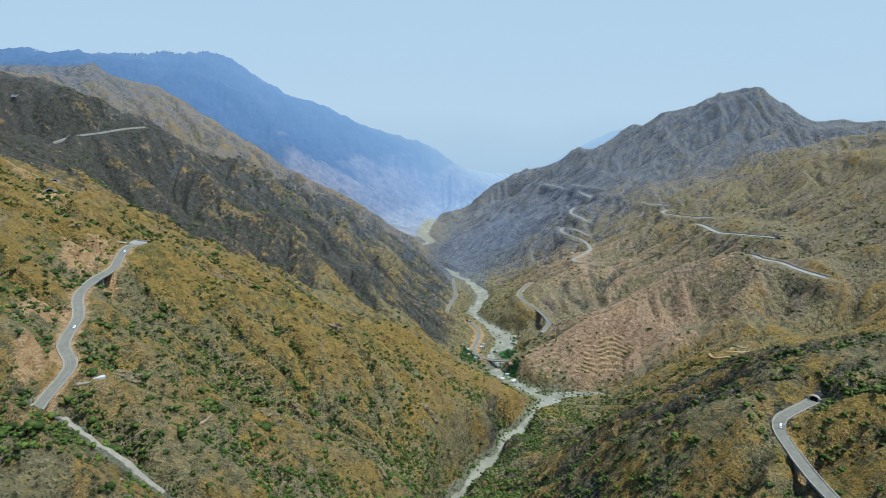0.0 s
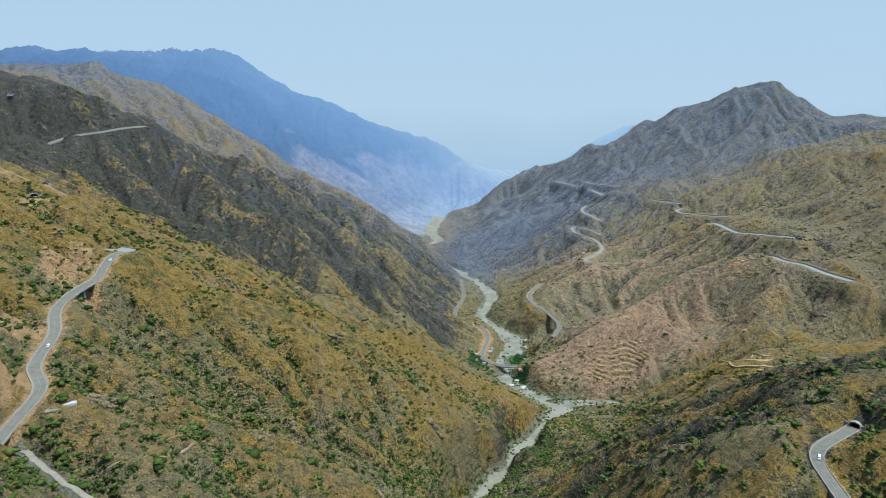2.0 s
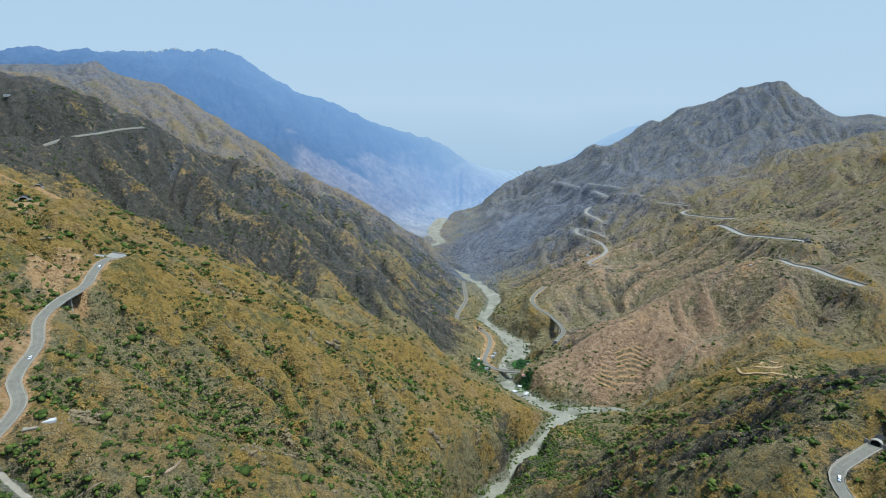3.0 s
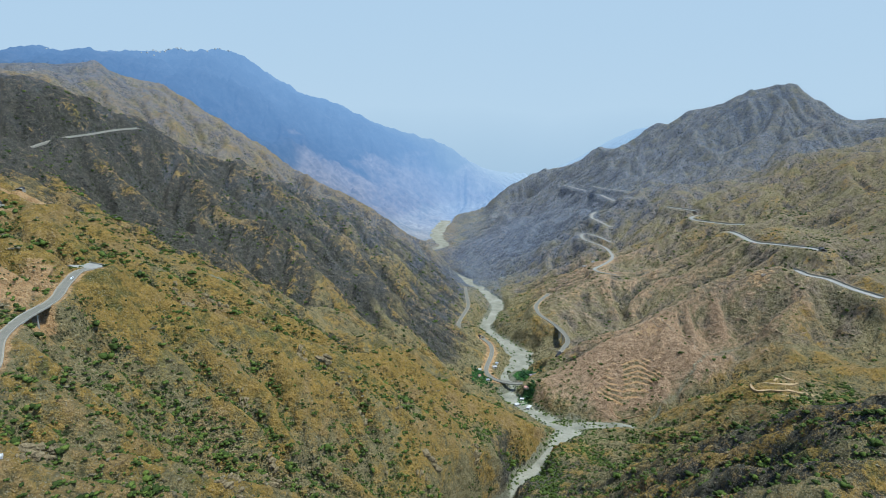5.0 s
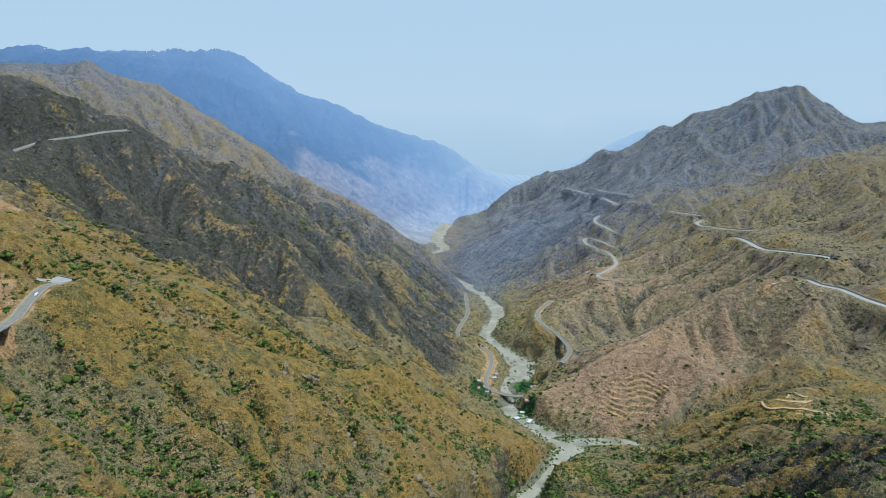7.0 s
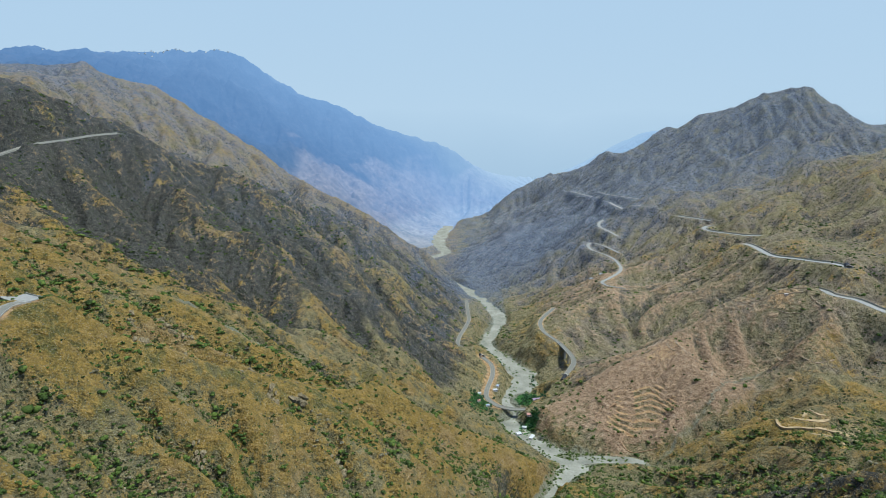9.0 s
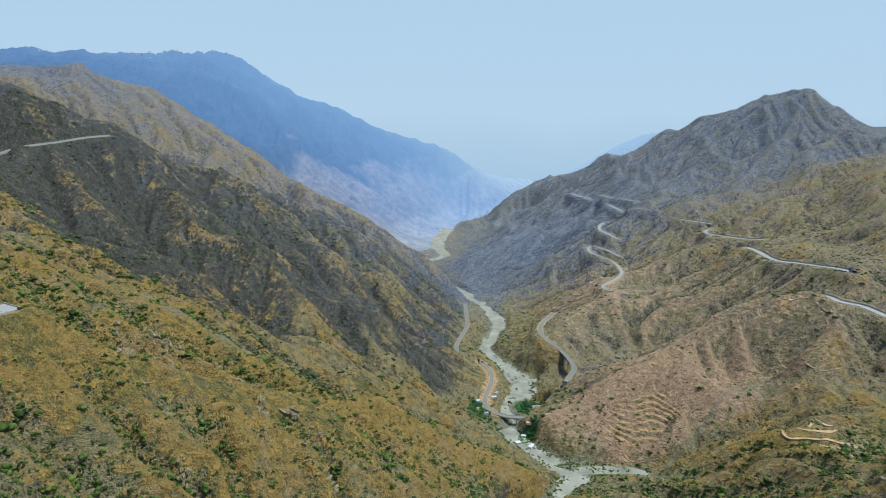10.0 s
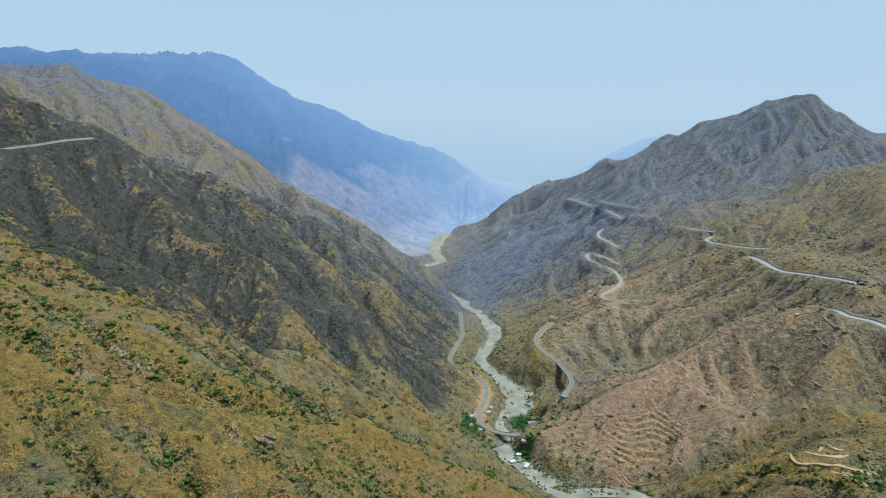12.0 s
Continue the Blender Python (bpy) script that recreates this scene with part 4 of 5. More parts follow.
def build_terraces(place, step, tread, label):
    """A slope dug into level benches with steep earth banks between them."""
    cx, cy, rx, ry = place
    x, y = np.meshgrid(np.arange(cx - 1.6 * rx, cx + 1.6 * rx, 1.1), np.arange(cy - 1.6 * ry, cy + 1.6 * ry, 1.1))
    shape = x.shape
    x, y = x.ravel(), y.ravel()
    z = height(x, y)
    amount, rim = terrace_share(x, y, place)
    wave = 2.2 * smooth_noise(x / 52, y / 52, 44) + 0.40 * smooth_noise(x / 15, y / 15, 45)
    u, v = (x - cx) / rx, (y - cy) / ry
    even = np.c_[np.ones(len(x)), u, v, u * u, u * v, v * v]
    inner = u * u + v * v < 1.7
    even = even @ np.linalg.lstsq(even[inner], z[inner], rcond=None)[0]   # the slope without its bumps
    level = even / step + wave
    part_up = level - np.floor(level)
    bank = np.clip((part_up - tread) / (1 - tread), 0, 1)
    bench = (np.floor(level) + 0.10 * np.clip(part_up / tread, 0, 1) + 0.90 * bank - wave) * step
    cover = ground_cover(x, y, z)
    broken = np.clip((smooth_noise(x / 20, y / 20, 46) - 0.22) * 3.0, 0.1, 1)
    z = z + (bench - z) * amount + 0.35 * ridged(x / 5, y / 5, 53, 2) - 1.6 * (1 - rim)
    on_bank = ((bank > 0.02) & (bank < 0.98)) * amount * broken
    on_bench = (bank < 0.02) * amount * broken
    cover["cut"] = np.maximum(cover["cut"] * (1 - amount), 0.95 * on_bench)
    cover["soil"] = np.clip(cover["soil"] + 0.5 * amount, 0, 1)
    cover["scrub"] = cover["scrub"] * (1 - 0.8 * amount)
    cover["pale"] = cover["pale"] * (1 - amount)
    cover["soil"] = cover["soil"] * (1 - 0.5 * on_bank)
    rows, cols = shape
    k = np.arange(rows * cols).reshape(rows, cols)
    quads = np.stack([k[:-1, :-1], k[:-1, 1:], k[1:, 1:], k[1:, :-1]], -1).reshape(-1, 4)
    quads = quads[(rim[quads] > 0).any(1)]
    mesh = bpy.data.meshes.new("terrace")
    mesh.from_pydata(np.c_[x, y, z].tolist(), [], quads.tolist())
    for name, values in cover.items():
        mesh.attributes.new(name, "FLOAT", "POINT").data.foreach_set("value", values.astype(np.float32))
    mesh.materials.append(M_GROUND)
    tagged(new("terrace", mesh), label, "terraces", kind="structure")


build_terraces(RED_TERRACES, 6.0, 0.48, "reddish earth terraces dug into a brown hillside")
for k, line in enumerate(FIELD_BENCHES):   # low banks of bright sand along the fields
    p = resample([(x, y, 0) for x, y in line], 3)
    p[:, 2] = height(p[:, 0], p[:, 1])
    for _ in range(3):
        p[1:-1, 2] = (p[:-2, 2] + p[1:-1, 2] + p[2:, 2]) / 3
    tagged(ribbon("field_bank", p, (3.2, 3.4, 2.6, 3.0, 1.2, 1.2, 1.2, 1.2)[k], M_SAND, 0.5, gap=3, thick=2.5), "bright sandy bank of a terraced field", "terrace", kind="structure")
river = ribbon("riverbed", river_line[10:][river_line[10:, 1] < 3600], 46, M_GRAVEL, -0.75, gap=20)
tagged(river, "pale grey gravel bed of a winding river", "riverbed", kind="structure")
brook = resample(STREAM_NEAR, 4)
brook[:, 2] = height(brook[:, 0], brook[:, 1])
tagged(ribbon("riverbed", brook, 3.2, M_VERGE, 0.5, gap=4), "narrow grey gravel stream bed in a gully", "riverbed", kind="structure")
tagged(ribbon("riverbed", CREEK, 11, M_GRAVEL, 0.25, gap=8), "pale gravel bed of a side creek", "riverbed", kind="structure")


# ---- horizon haze: an added glowing sheet, far behind all else ----
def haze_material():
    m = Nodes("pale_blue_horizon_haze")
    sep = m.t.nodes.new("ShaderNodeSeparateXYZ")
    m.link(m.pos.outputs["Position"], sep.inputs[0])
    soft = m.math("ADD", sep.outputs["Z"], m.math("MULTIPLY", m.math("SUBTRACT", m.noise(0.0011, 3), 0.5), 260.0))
    # the sheet emits by itself in place of sunlit haze and low sky
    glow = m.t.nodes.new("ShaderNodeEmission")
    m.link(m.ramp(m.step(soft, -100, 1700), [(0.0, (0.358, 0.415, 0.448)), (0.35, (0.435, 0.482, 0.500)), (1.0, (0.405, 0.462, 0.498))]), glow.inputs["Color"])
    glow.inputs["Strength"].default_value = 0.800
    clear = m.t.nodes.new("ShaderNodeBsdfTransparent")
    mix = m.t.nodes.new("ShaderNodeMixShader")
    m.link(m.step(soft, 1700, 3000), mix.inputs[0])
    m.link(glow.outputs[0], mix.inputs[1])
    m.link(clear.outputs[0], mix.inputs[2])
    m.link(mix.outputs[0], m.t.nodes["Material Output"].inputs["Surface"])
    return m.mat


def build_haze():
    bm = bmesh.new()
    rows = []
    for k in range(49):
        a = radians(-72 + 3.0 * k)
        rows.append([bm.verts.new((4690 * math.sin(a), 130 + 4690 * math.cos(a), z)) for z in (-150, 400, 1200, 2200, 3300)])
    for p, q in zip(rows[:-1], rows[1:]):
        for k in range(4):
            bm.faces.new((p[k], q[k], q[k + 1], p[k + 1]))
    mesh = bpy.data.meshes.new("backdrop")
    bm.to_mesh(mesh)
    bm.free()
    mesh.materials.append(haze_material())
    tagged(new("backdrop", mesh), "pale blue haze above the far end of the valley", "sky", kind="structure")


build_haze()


# ---- shrubs and stones on the slopes ----
def leaf_material():
    m = Nodes("dusty_green_shrub_leaves")
    isle = m.pos.outputs["Random Per Island"]
    a = m.math("ADD", m.math("MULTIPLY", m.noise(1.3, 4, 0.7), 0.5), m.math("MULTIPLY", isle, 0.5))
    c = m.ramp(a, [(0.15, (0.015, 0.021, 0.005)), (0.42, (0.038, 0.054, 0.009)), (0.66, (0.082, 0.108, 0.016)), (0.92, (0.160, 0.178, 0.034))])
    m.bump(m.noise(2.2, 4, 0.7), 1.0, 0.5)
    return m.done(c, 0.8, 0.1)


def stone_material():
    m = Nodes("broken_grey_brown_stone")
    a = m.math("ADD", m.math("MULTIPLY", m.noise(0.8, 5, 0.7), 0.5), m.math("MULTIPLY", m.pos.outputs["Random Per Island"], 0.5))
    c = m.ramp(a, [(0.2, (0.066, 0.053, 0.028)), (0.5, (0.150, 0.122, 0.066)), (0.85, (0.260, 0.216, 0.128))])
    m.bump(m.noise(2.5, 4, 0.7), 0.8, 0.4)
    return m.done(c, 0.95, 0.05)


def grove_material():
    m = Nodes("watered_green_garden_leaves")
    a = m.math("ADD", m.math("MULTIPLY", m.noise(1.1, 4, 0.7), 0.5), m.math("MULTIPLY", m.pos.outputs["Random Per Island"], 0.5))
    c = m.ramp(a, [(0.2, (0.018, 0.045, 0.010)), (0.5, (0.045, 0.110, 0.020)), (0.85, (0.110, 0.190, 0.040))])
    m.bump(m.noise(2.2, 4, 0.7), 1.0, 0.5)
    return m.done(c, 0.75, 0.1)


M_LEAF, M_STONE, M_GROVE = leaf_material(), stone_material(), grove_material()


def lump(seed, detail):
    """A rough ball of 20 or 80 faces as two arrays."""
    bm = bmesh.new()
    bmesh.ops.create_icosphere(bm, subdivisions=detail, radius=1.0)
    rng = np.random.default_rng(seed)
    v = np.array([q.co[:] for q in bm.verts]) * rng.uniform(0.50, 1.35, (len(bm.verts), 1))
    f = np.array([[q.index for q in p.verts] for p in bm.faces])
    bm.free()
    return v, f


def scatter(name, label, category, material, spots, sizes, squash, seed, bits, detail):
    """One mesh of many small clumps, each of a few lumps, standing on the ground."""
    rng = np.random.default_rng(seed)
    shapes = [lump(seed * 10 + k, detail) for k in range(6)]
    verts, faces, start = [], [], 0
    for (x, y, z), size in zip(spots, sizes):
        many = bits if size < 1.9 else bits + 3
        for b in range(many):
            v, f = shapes[rng.integers(6)]
            r = size * rng.uniform(0.45, 0.85) * (1.0 if b == 0 else 0.72) * (1.0 if many == bits else 0.85)
            a = rng.uniform(0, 6.283)
            c, s = math.cos(a) * r, math.sin(a) * r
            w = np.c_[v[:, 0] * c - v[:, 1] * s, v[:, 0] * s + v[:, 1] * c, v[:, 2] * r * squash * rng.uniform(0.8, 1.2)]
            off = rng.uniform(-0.85, 0.85, 2) * size * (b > 0)
            verts.append(w + (x + off[0], y + off[1], z + r * squash * 0.55))
            faces.append(f + start)
            start += len(v)
    verts, faces = np.vstack(verts).astype(np.float32), np.vstack(faces).astype(np.int32)
    mesh = bpy.data.meshes.new(name)
    mesh.vertices.add(len(verts))
    mesh.vertices.foreach_set("co", verts.ravel())
    mesh.loops.add(faces.size)
    mesh.loops.foreach_set("vertex_index", faces.ravel())
    mesh.polygons.add(len(faces))
    mesh.polygons.foreach_set("loop_start", (np.arange(len(faces)) * 3).astype(np.int32))
    mesh.update(calc_edges=True)
    mesh.materials.append(material)
    return tagged(new(name, mesh), label, category, kind="stuff")


def pick_spots(count, seed, x0, x1, y0, y1, keep):
    """Random places in a rectangle, thinned out by keep(x, y), off the roads and the riverbed."""
    rng = np.random.default_rng(seed)
    x, y = rng.uniform(x0, x1, count), rng.uniform(y0, y1, count)
    ok = rng.uniform(0, 1, count) < keep(x, y)
    x, y = x[ok], y[ok]
    for line in (*ROADS.values(), RIVER, STREAM_NEAR, GULLY):
        gap, _ = near_line(resample(line, 20), x, y)
        x, y = x[gap > 11], y[gap > 11]
    z = height(x, y)
    return np.c_[x, y, z]


def patches(x, y, scale, seed, lo, hi):
    return np.clip((smooth_noise(x / scale, y / scale, seed) * 0.6 + smooth_noise(x / scale * 2.7, y / scale * 2.7, seed + 9) * 0.4 - lo) / (hi - lo), 0, 1)


near_slopes = pick_spots(56000, 1, -560, 620, 300, 1010, lambda x, y: np.clip(0.26 + 0.75 * patches(x, y, 48, 5, 0.44, 0.60) + 0.5 * gully_at(x, y), 0.10, 1) * np.where(x > 110, 0.75, 1.0) * (1 - 0.7 * np.exp(-(near_line(CREST_GRASS[3:], x, y)[0] / 24) ** 2)))
rng = np.random.default_rng(4)
scatter("shrub", "low dusty green shrubs scattered over the dry slopes", "shrubs", M_LEAF, near_slopes, rng.gamma(2.4, 0.68, len(near_slopes)) + 0.6, 0.8, 2, 3, 1)
mid_slopes = pick_spots(22000, 7, -900, 1150, 1000, 2000, lambda x, y: 0.08 + 0.55 * patches(x, y, 120, 15, 0.42, 0.70))
scatter("shrub", "small dark shrubs on the farther brown slopes", "shrubs", M_LEAF, mid_slopes, rng.gamma(5.0, 0.42, len(mid_slopes)) + 0.6, 0.8, 3, 2, 1)
near_stones = pick_spots(15000, 21, -520, 560, 300, 950, lambda x, y: 0.75 * patches(x, y, 60, 35, 0.50, 0.70))
scatter("stone", "weathered grey-brown stones lying on the slopes", "stones", M_STONE, near_stones, rng.gamma(2.2, 0.5, len(near_stones)) + 0.3, 0.6, 5, 1, 1)
banks = np.vstack([np.repeat(resample(RIVER, 5)[:110], 6, 0), np.repeat(resample(RIVER, 5)[110:240], 2, 0)])
side = rng.choice([-1, 1], len(banks)) * rng.uniform(9, 38, len(banks))
bx, by = banks[:, 0] + side, banks[:, 1] + rng.uniform(-8, 8, len(banks))
bz = height(bx, by)
low = bz < banks[:, 2] + 9
bx, by, bz = bx[low], by[low], bz[low]
scatter("shrub", "green thicket along the river bank", "shrubs", M_LEAF, np.c_[bx, by, bz], rng.uniform(1.0, 3.0, len(bx)), 0.9, 6, 4, 1)


grove = []
for cx, cy, rx, ry, count in ((162, 1312, 27, 26, 330), (180, 1290, 12, 12, 60), (148, 1190, 18, 26, 70), (58, 1255, 20, 36, 150)):
    a, r = rng.uniform(0, 2 * math.pi, count), np.sqrt(rng.uniform(0, 1, count))
    grove.append(np.c_[cx + rx * r * np.cos(a), cy + ry * r * np.sin(a)])
grove = np.vstack(grove)
for line in ROADS.values():
    gap, _ = near_line(resample(line, 20), grove[:, 0], grove[:, 1])
    grove = grove[gap > 9]
grove = np.c_[grove, height(grove[:, 0], grove[:, 1])]
scatter("shrub", "dense vivid green garden bushes by the river bridge", "shrubs", M_GROVE, grove, rng.uniform(1.2, 2.6, len(grove)), 0.9, 8, 4, 1)


def ground_at(x, y):
    return float(height(np.array([float(x)]), np.array([float(y)]))[0])


def build_outcrop(x, y, size, count, seed, label):
    """A heap of slanting, broken rock slabs that stands out of the slope."""
    rng = np.random.default_rng(seed)
    thing = new("rock_outcrop")
    thing.matrix_basis = Matrix.Translation((x, y, ground_at(x, y)))
    tagged(thing, label, "rock", "rock outcrops of the slopes")
    lean = Euler((rng.uniform(-0.4, 0.4), rng.uniform(-0.4, 0.4), rng.uniform(0, 6.3))).to_matrix().to_4x4()
    for k in range(count):
        dx, dy = rng.normal(0, size * 0.55, 2)
        r = size * rng.uniform(0.25, 0.6)
        rock = new("rock", ROCK_SHAPES[rng.integers(len(ROCK_SHAPES))])
        rock.parent = thing
        rock.matrix_basis = Matrix.Translation((dx, dy, ground_at(x + dx, y + dy) - thing.location.z + r * 0.15)) @ lean @ Matrix.Diagonal((r * 1.3, r * 0.6, r * 0.75, 1))


def crag_material():
    m = Nodes("fractured_tan_and_grey_crag")
    a = m.math("ADD", m.math("MULTIPLY", m.noise(0.35, 6, 0.7), 0.8), 0.1)
    c = m.ramp(a, [(0.25, (0.060, 0.046, 0.024)), (0.45, (0.160, 0.120, 0.060)), (0.62, (0.265, 0.200, 0.105)), (0.85, (0.370, 0.300, 0.180))])
    m.bump(m.noise(0.9, 6, 0.75), 1.0, 1.2)
    return m.done(c, 0.95, 0.05)


M_CRAG = crag_material()


def rock_shape(seed):
    rng = np.random.default_rng(seed)
    bm = bmesh.new()
    bmesh.ops.create_icosphere(bm, subdivisions=2, radius=1.0)
    for v in bm.verts:
        v.co += Vector(rng.uniform(-0.30, 0.30, 3))
    mesh = bpy.data.meshes.new("rock")
    bm.to_mesh(mesh)
    bm.free()
    mesh.materials.append(M_CRAG)
    return mesh


ROCK_SHAPES = [rock_shape(300 + k) for k in range(7)]
build_outcrop(-327, 838, 9.0, 18, 3, "tan broken rock outcrop on the golden ridge")
rng = np.random.default_rng(12)
for k in range(46):
    x, y = rng.uniform(-330, 60), rng.uniform(430, 860)
    if near_line(ROAD_TERRACE, np.array([x]), np.array([y]))[0][0] > 20:
        build_outcrop(x, y, rng.uniform(3.0, 8.0), int(rng.integers(7, 14)), 100 + k, "grey-brown fractured rock outcrop in the grass")
for k in range(22):
    x, y = rng.uniform(120, 420), rng.uniform(470, 720)
    if near_line(ROAD_TUNNEL, np.array([x]), np.array([y]))[0][0] > 16:
        build_outcrop(x, y, rng.uniform(2.0, 4.5), int(rng.integers(4, 9)), 200 + k, "dark fractured rock outcrop on the shaded hill")


# ---- things: bridges, tunnel mouths, houses, trees, cars ----
def part(name, bm, material, parent, label=""):
    """Links a bmesh, given in world places, as one mesh object under a thing or part."""
    mesh = bpy.data.meshes.new(name)
    bmesh.ops.recalc_face_normals(bm, faces=bm.faces)
    bm.to_mesh(mesh)
    bm.free()
    mesh.materials.append(material)
    ob = new(name, mesh)
    top = parent
    shift = Matrix.Identity(4)
    while top is not None:
        shift = top.matrix_basis @ shift
        top = top.parent
    ob.parent = parent
    ob.matrix_parent_inverse = shift.inverted()
    return tagged(ob, label)


def base(name, place, label, category, group=""):
    ob = new(name)
    ob.empty_display_size = 1.0
    ob.matrix_basis = Matrix.Translation(place)
    return tagged(ob, label, category, group)


def box(bm, m, sx, sy, sz, bevel=0.0):
    """A box standing on the pose m, sx by sy by sz, with its edges taken off."""
    made = bmesh.ops.create_cube(bm, size=1.0, matrix=m @ Matrix.Translation((0, 0, sz / 2)) @ Matrix.Diagonal((sx, sy, sz, 1)))
    if bevel:
        edges = {e for v in made["verts"] for e in v.link_edges}
        bmesh.ops.bevel(bm, geom=list(edges), offset=bevel, segments=1, affect="EDGES")


def strip(bm, p, half, top, bottom, side=0.0):
    """A bar along a line of points."""
    d = np.gradient(p[:, :2], axis=0)
    d /= np.maximum(np.linalg.norm(d, axis=1, keepdims=True), 1e-6)
    n = np.c_[d[:, 1], -d[:, 0]]
    rings = []
    for q, w in zip(p, n):
        ring = []
        for s, z in ((-half, top), (half, top), (half, bottom), (-half, bottom)):
            ring.append(bm.verts.new((q[0] + w[0] * (side + s), q[1] + w[1] * (side + s), q[2] + z)))
        rings.append(ring)
    for a, b in zip(rings[:-1], rings[1:]):
        for k in range(4):
            bm.faces.new((a[k], a[(k + 1) % 4], b[(k + 1) % 4], b[k]))
    bm.faces.new(rings[0])
    bm.faces.new(rings[-1][::-1])


def build_bridge(p, half, label, every):
    mid = p[len(p) // 2]
    thing = base("road_bridge", (mid[0], mid[1], ground_at(mid[0], mid[1])), label, "bridge")
    bm = bmesh.new()
    strip(bm, p, half + 0.4, 0.16, -0.6)
    part("deck", bm, M_ASPHALT, thing)
    for s in (-1, 1):
        bm = bmesh.new()
        strip(bm, p, 0.22, 1.05, -0.7, s * (half + 0.5))
        part("parapet", bm, M_CONCRETE, thing, "pale concrete parapet")
        bm = bmesh.new()
        strip(bm, p, 0.45, -0.62, -2.3, s * half * 0.55)
        part("girder", bm, M_CONCRETE, thing)
    run = np.r_[0, np.cumsum(np.linalg.norm(np.diff(p, axis=0), axis=1))]
    for d in np.arange(every * 0.6, run[-1] - 4, every):
        k = int(np.argmin(abs(run - d)))
        x, y, z = p[k]
        ahead = p[min(k + 1, len(p) - 1)] - p[max(k - 1, 0)]
        turn = math.degrees(math.atan2(ahead[1], ahead[0]))
        low = ground_at(x, y) - 2.5
        bm = bmesh.new()
        box(bm, pose(x, y, low, 0, 0, turn), 1.6, half * 1.1, max(1.0, z - 2.3 - low), 0.15)
        pier = part("pier", bm, M_CONCRETE, thing)
        bm = bmesh.new()
        box(bm, pose(x, y, z - 3.3, 0, 0, turn), 2.2, half * 1.8, 1.0, 0.1)
        part("pier_cap", bm, M_CONCRETE, pier)
    return thing


build_bridge(span_points(ROAD_TERRACE, 348, 402), ROAD_HALF, "concrete road bridge over a rocky gully", 18)
build_bridge(span_points(ROAD_TERRACE, 562, 604), ROAD_HALF, "short concrete road bridge on the hillside", 14)
build_bridge(span_points(ROAD_TUNNEL, 358, 422), ROAD_HALF, "concrete road bridge before the tunnel road bends", 18)
build_bridge(resample(BRIDGE_VALLEY, 5), 4.6, "curved concrete bridge across the gravel riverbed", 16)
build_bridge(resample(BRIDGE_VIADUCT, 5), 4.6, "curved concrete viaduct beside a steep brown slope", 20)


def build_portal(x, y, z, turn, width, label):
    """A tunnel mouth: an arched concrete front with wing walls, and a dark tube behind. It opens to its own -y."""
    thing = base("tunnel_portal", (x, y, z), label, "tunnel")
    m = pose(x, y, z, 0, 0, turn)
    half, rise = width / 2, width * 0.42

    def arch(r, grow):
        pts = [(-half - grow, 0.0)]
        pts += [(-(half + grow) * math.cos(math.pi * k / 10), rise + (half + grow) * 0.62 * math.sin(math.pi * k / 10)) for k in range(11)]
        return pts + [(half + grow, 0.0)]

    bm = bmesh.new()
    inner, outer = arch(0, 0.0), arch(0, 0.8)
    loops = []
    for pts, d in ((inner, 0.0), (outer, 0.0), (outer, 4.0), (inner, 4.0)):
        loops.append([bm.verts.new(m @ Vector((a, d, b - 0.4))) for a, b in pts])
    for p, q in zip(loops, loops[1:] + loops[:1]):
        for k in range(len(p) - 1):
            bm.faces.new((p[k], p[k + 1], q[k + 1], q[k]))
    part("arch", bm, M_CONCRETE, thing, "pale concrete tunnel arch")
    bm = bmesh.new()
    rings = [[bm.verts.new(m @ Vector((a * 0.985, d, b * 0.985 - 0.4))) for a, b in inner] for d in (0.8, 30.0)]
    for k in range(len(inner) - 1):
        bm.faces.new((rings[0][k], rings[0][k + 1], rings[1][k + 1], rings[1][k]))
    bm.faces.new(rings[1])
    part("lining", bm, M_DARK, thing, "dark tunnel lining")
    for s in (-1, 1):
        bm = bmesh.new()
        box(bm, m @ pose(s * (half + 2.7), 0.6, -0.5, 0, 0, s * 18), 3.2, 0.7, rise + 0.9, 0.1)
        part("wing_wall", bm, M_CONCRETE, thing)
    return thing


def heading(line, end):
    """The turn about z that faces along a road's last (or first) stretch."""
    p = np.array(line, float)
    d = (p[-1] - p[-2]) if end else (p[0] - p[1])
    return math.degrees(math.atan2(d[1], d[0])) - 90


build_portal(*ROAD_TUNNEL[-1], heading(ROAD_TUNNEL, True) + 12, 6.2, "concrete tunnel mouth dark inside at the end of the road")
build_portal(ROAD_LONG[-1][0], ROAD_LONG[-1][1], ROAD_LONG[-1][2], -25, 9.0, "dark tunnel mouth where the wide mountain road ends")
build_portal(*VIADUCT_END[-1], heading(VIADUCT_END, True), 7.0, "dark tunnel mouth where the viaduct meets the hill")
build_portal(*ROAD_VALLEY[0], heading(ROAD_VALLEY, False), 7.0, "pale tunnel mouth where the valley road leaves the spur")
for x, y, turn in ((-488, 728, 34), (-611, 925, 30)):
    build_portal(x, y, ground_at(x, y - 4) + 0.4, turn, 8.0, "pale ringed tunnel mouth on the grassy slope")


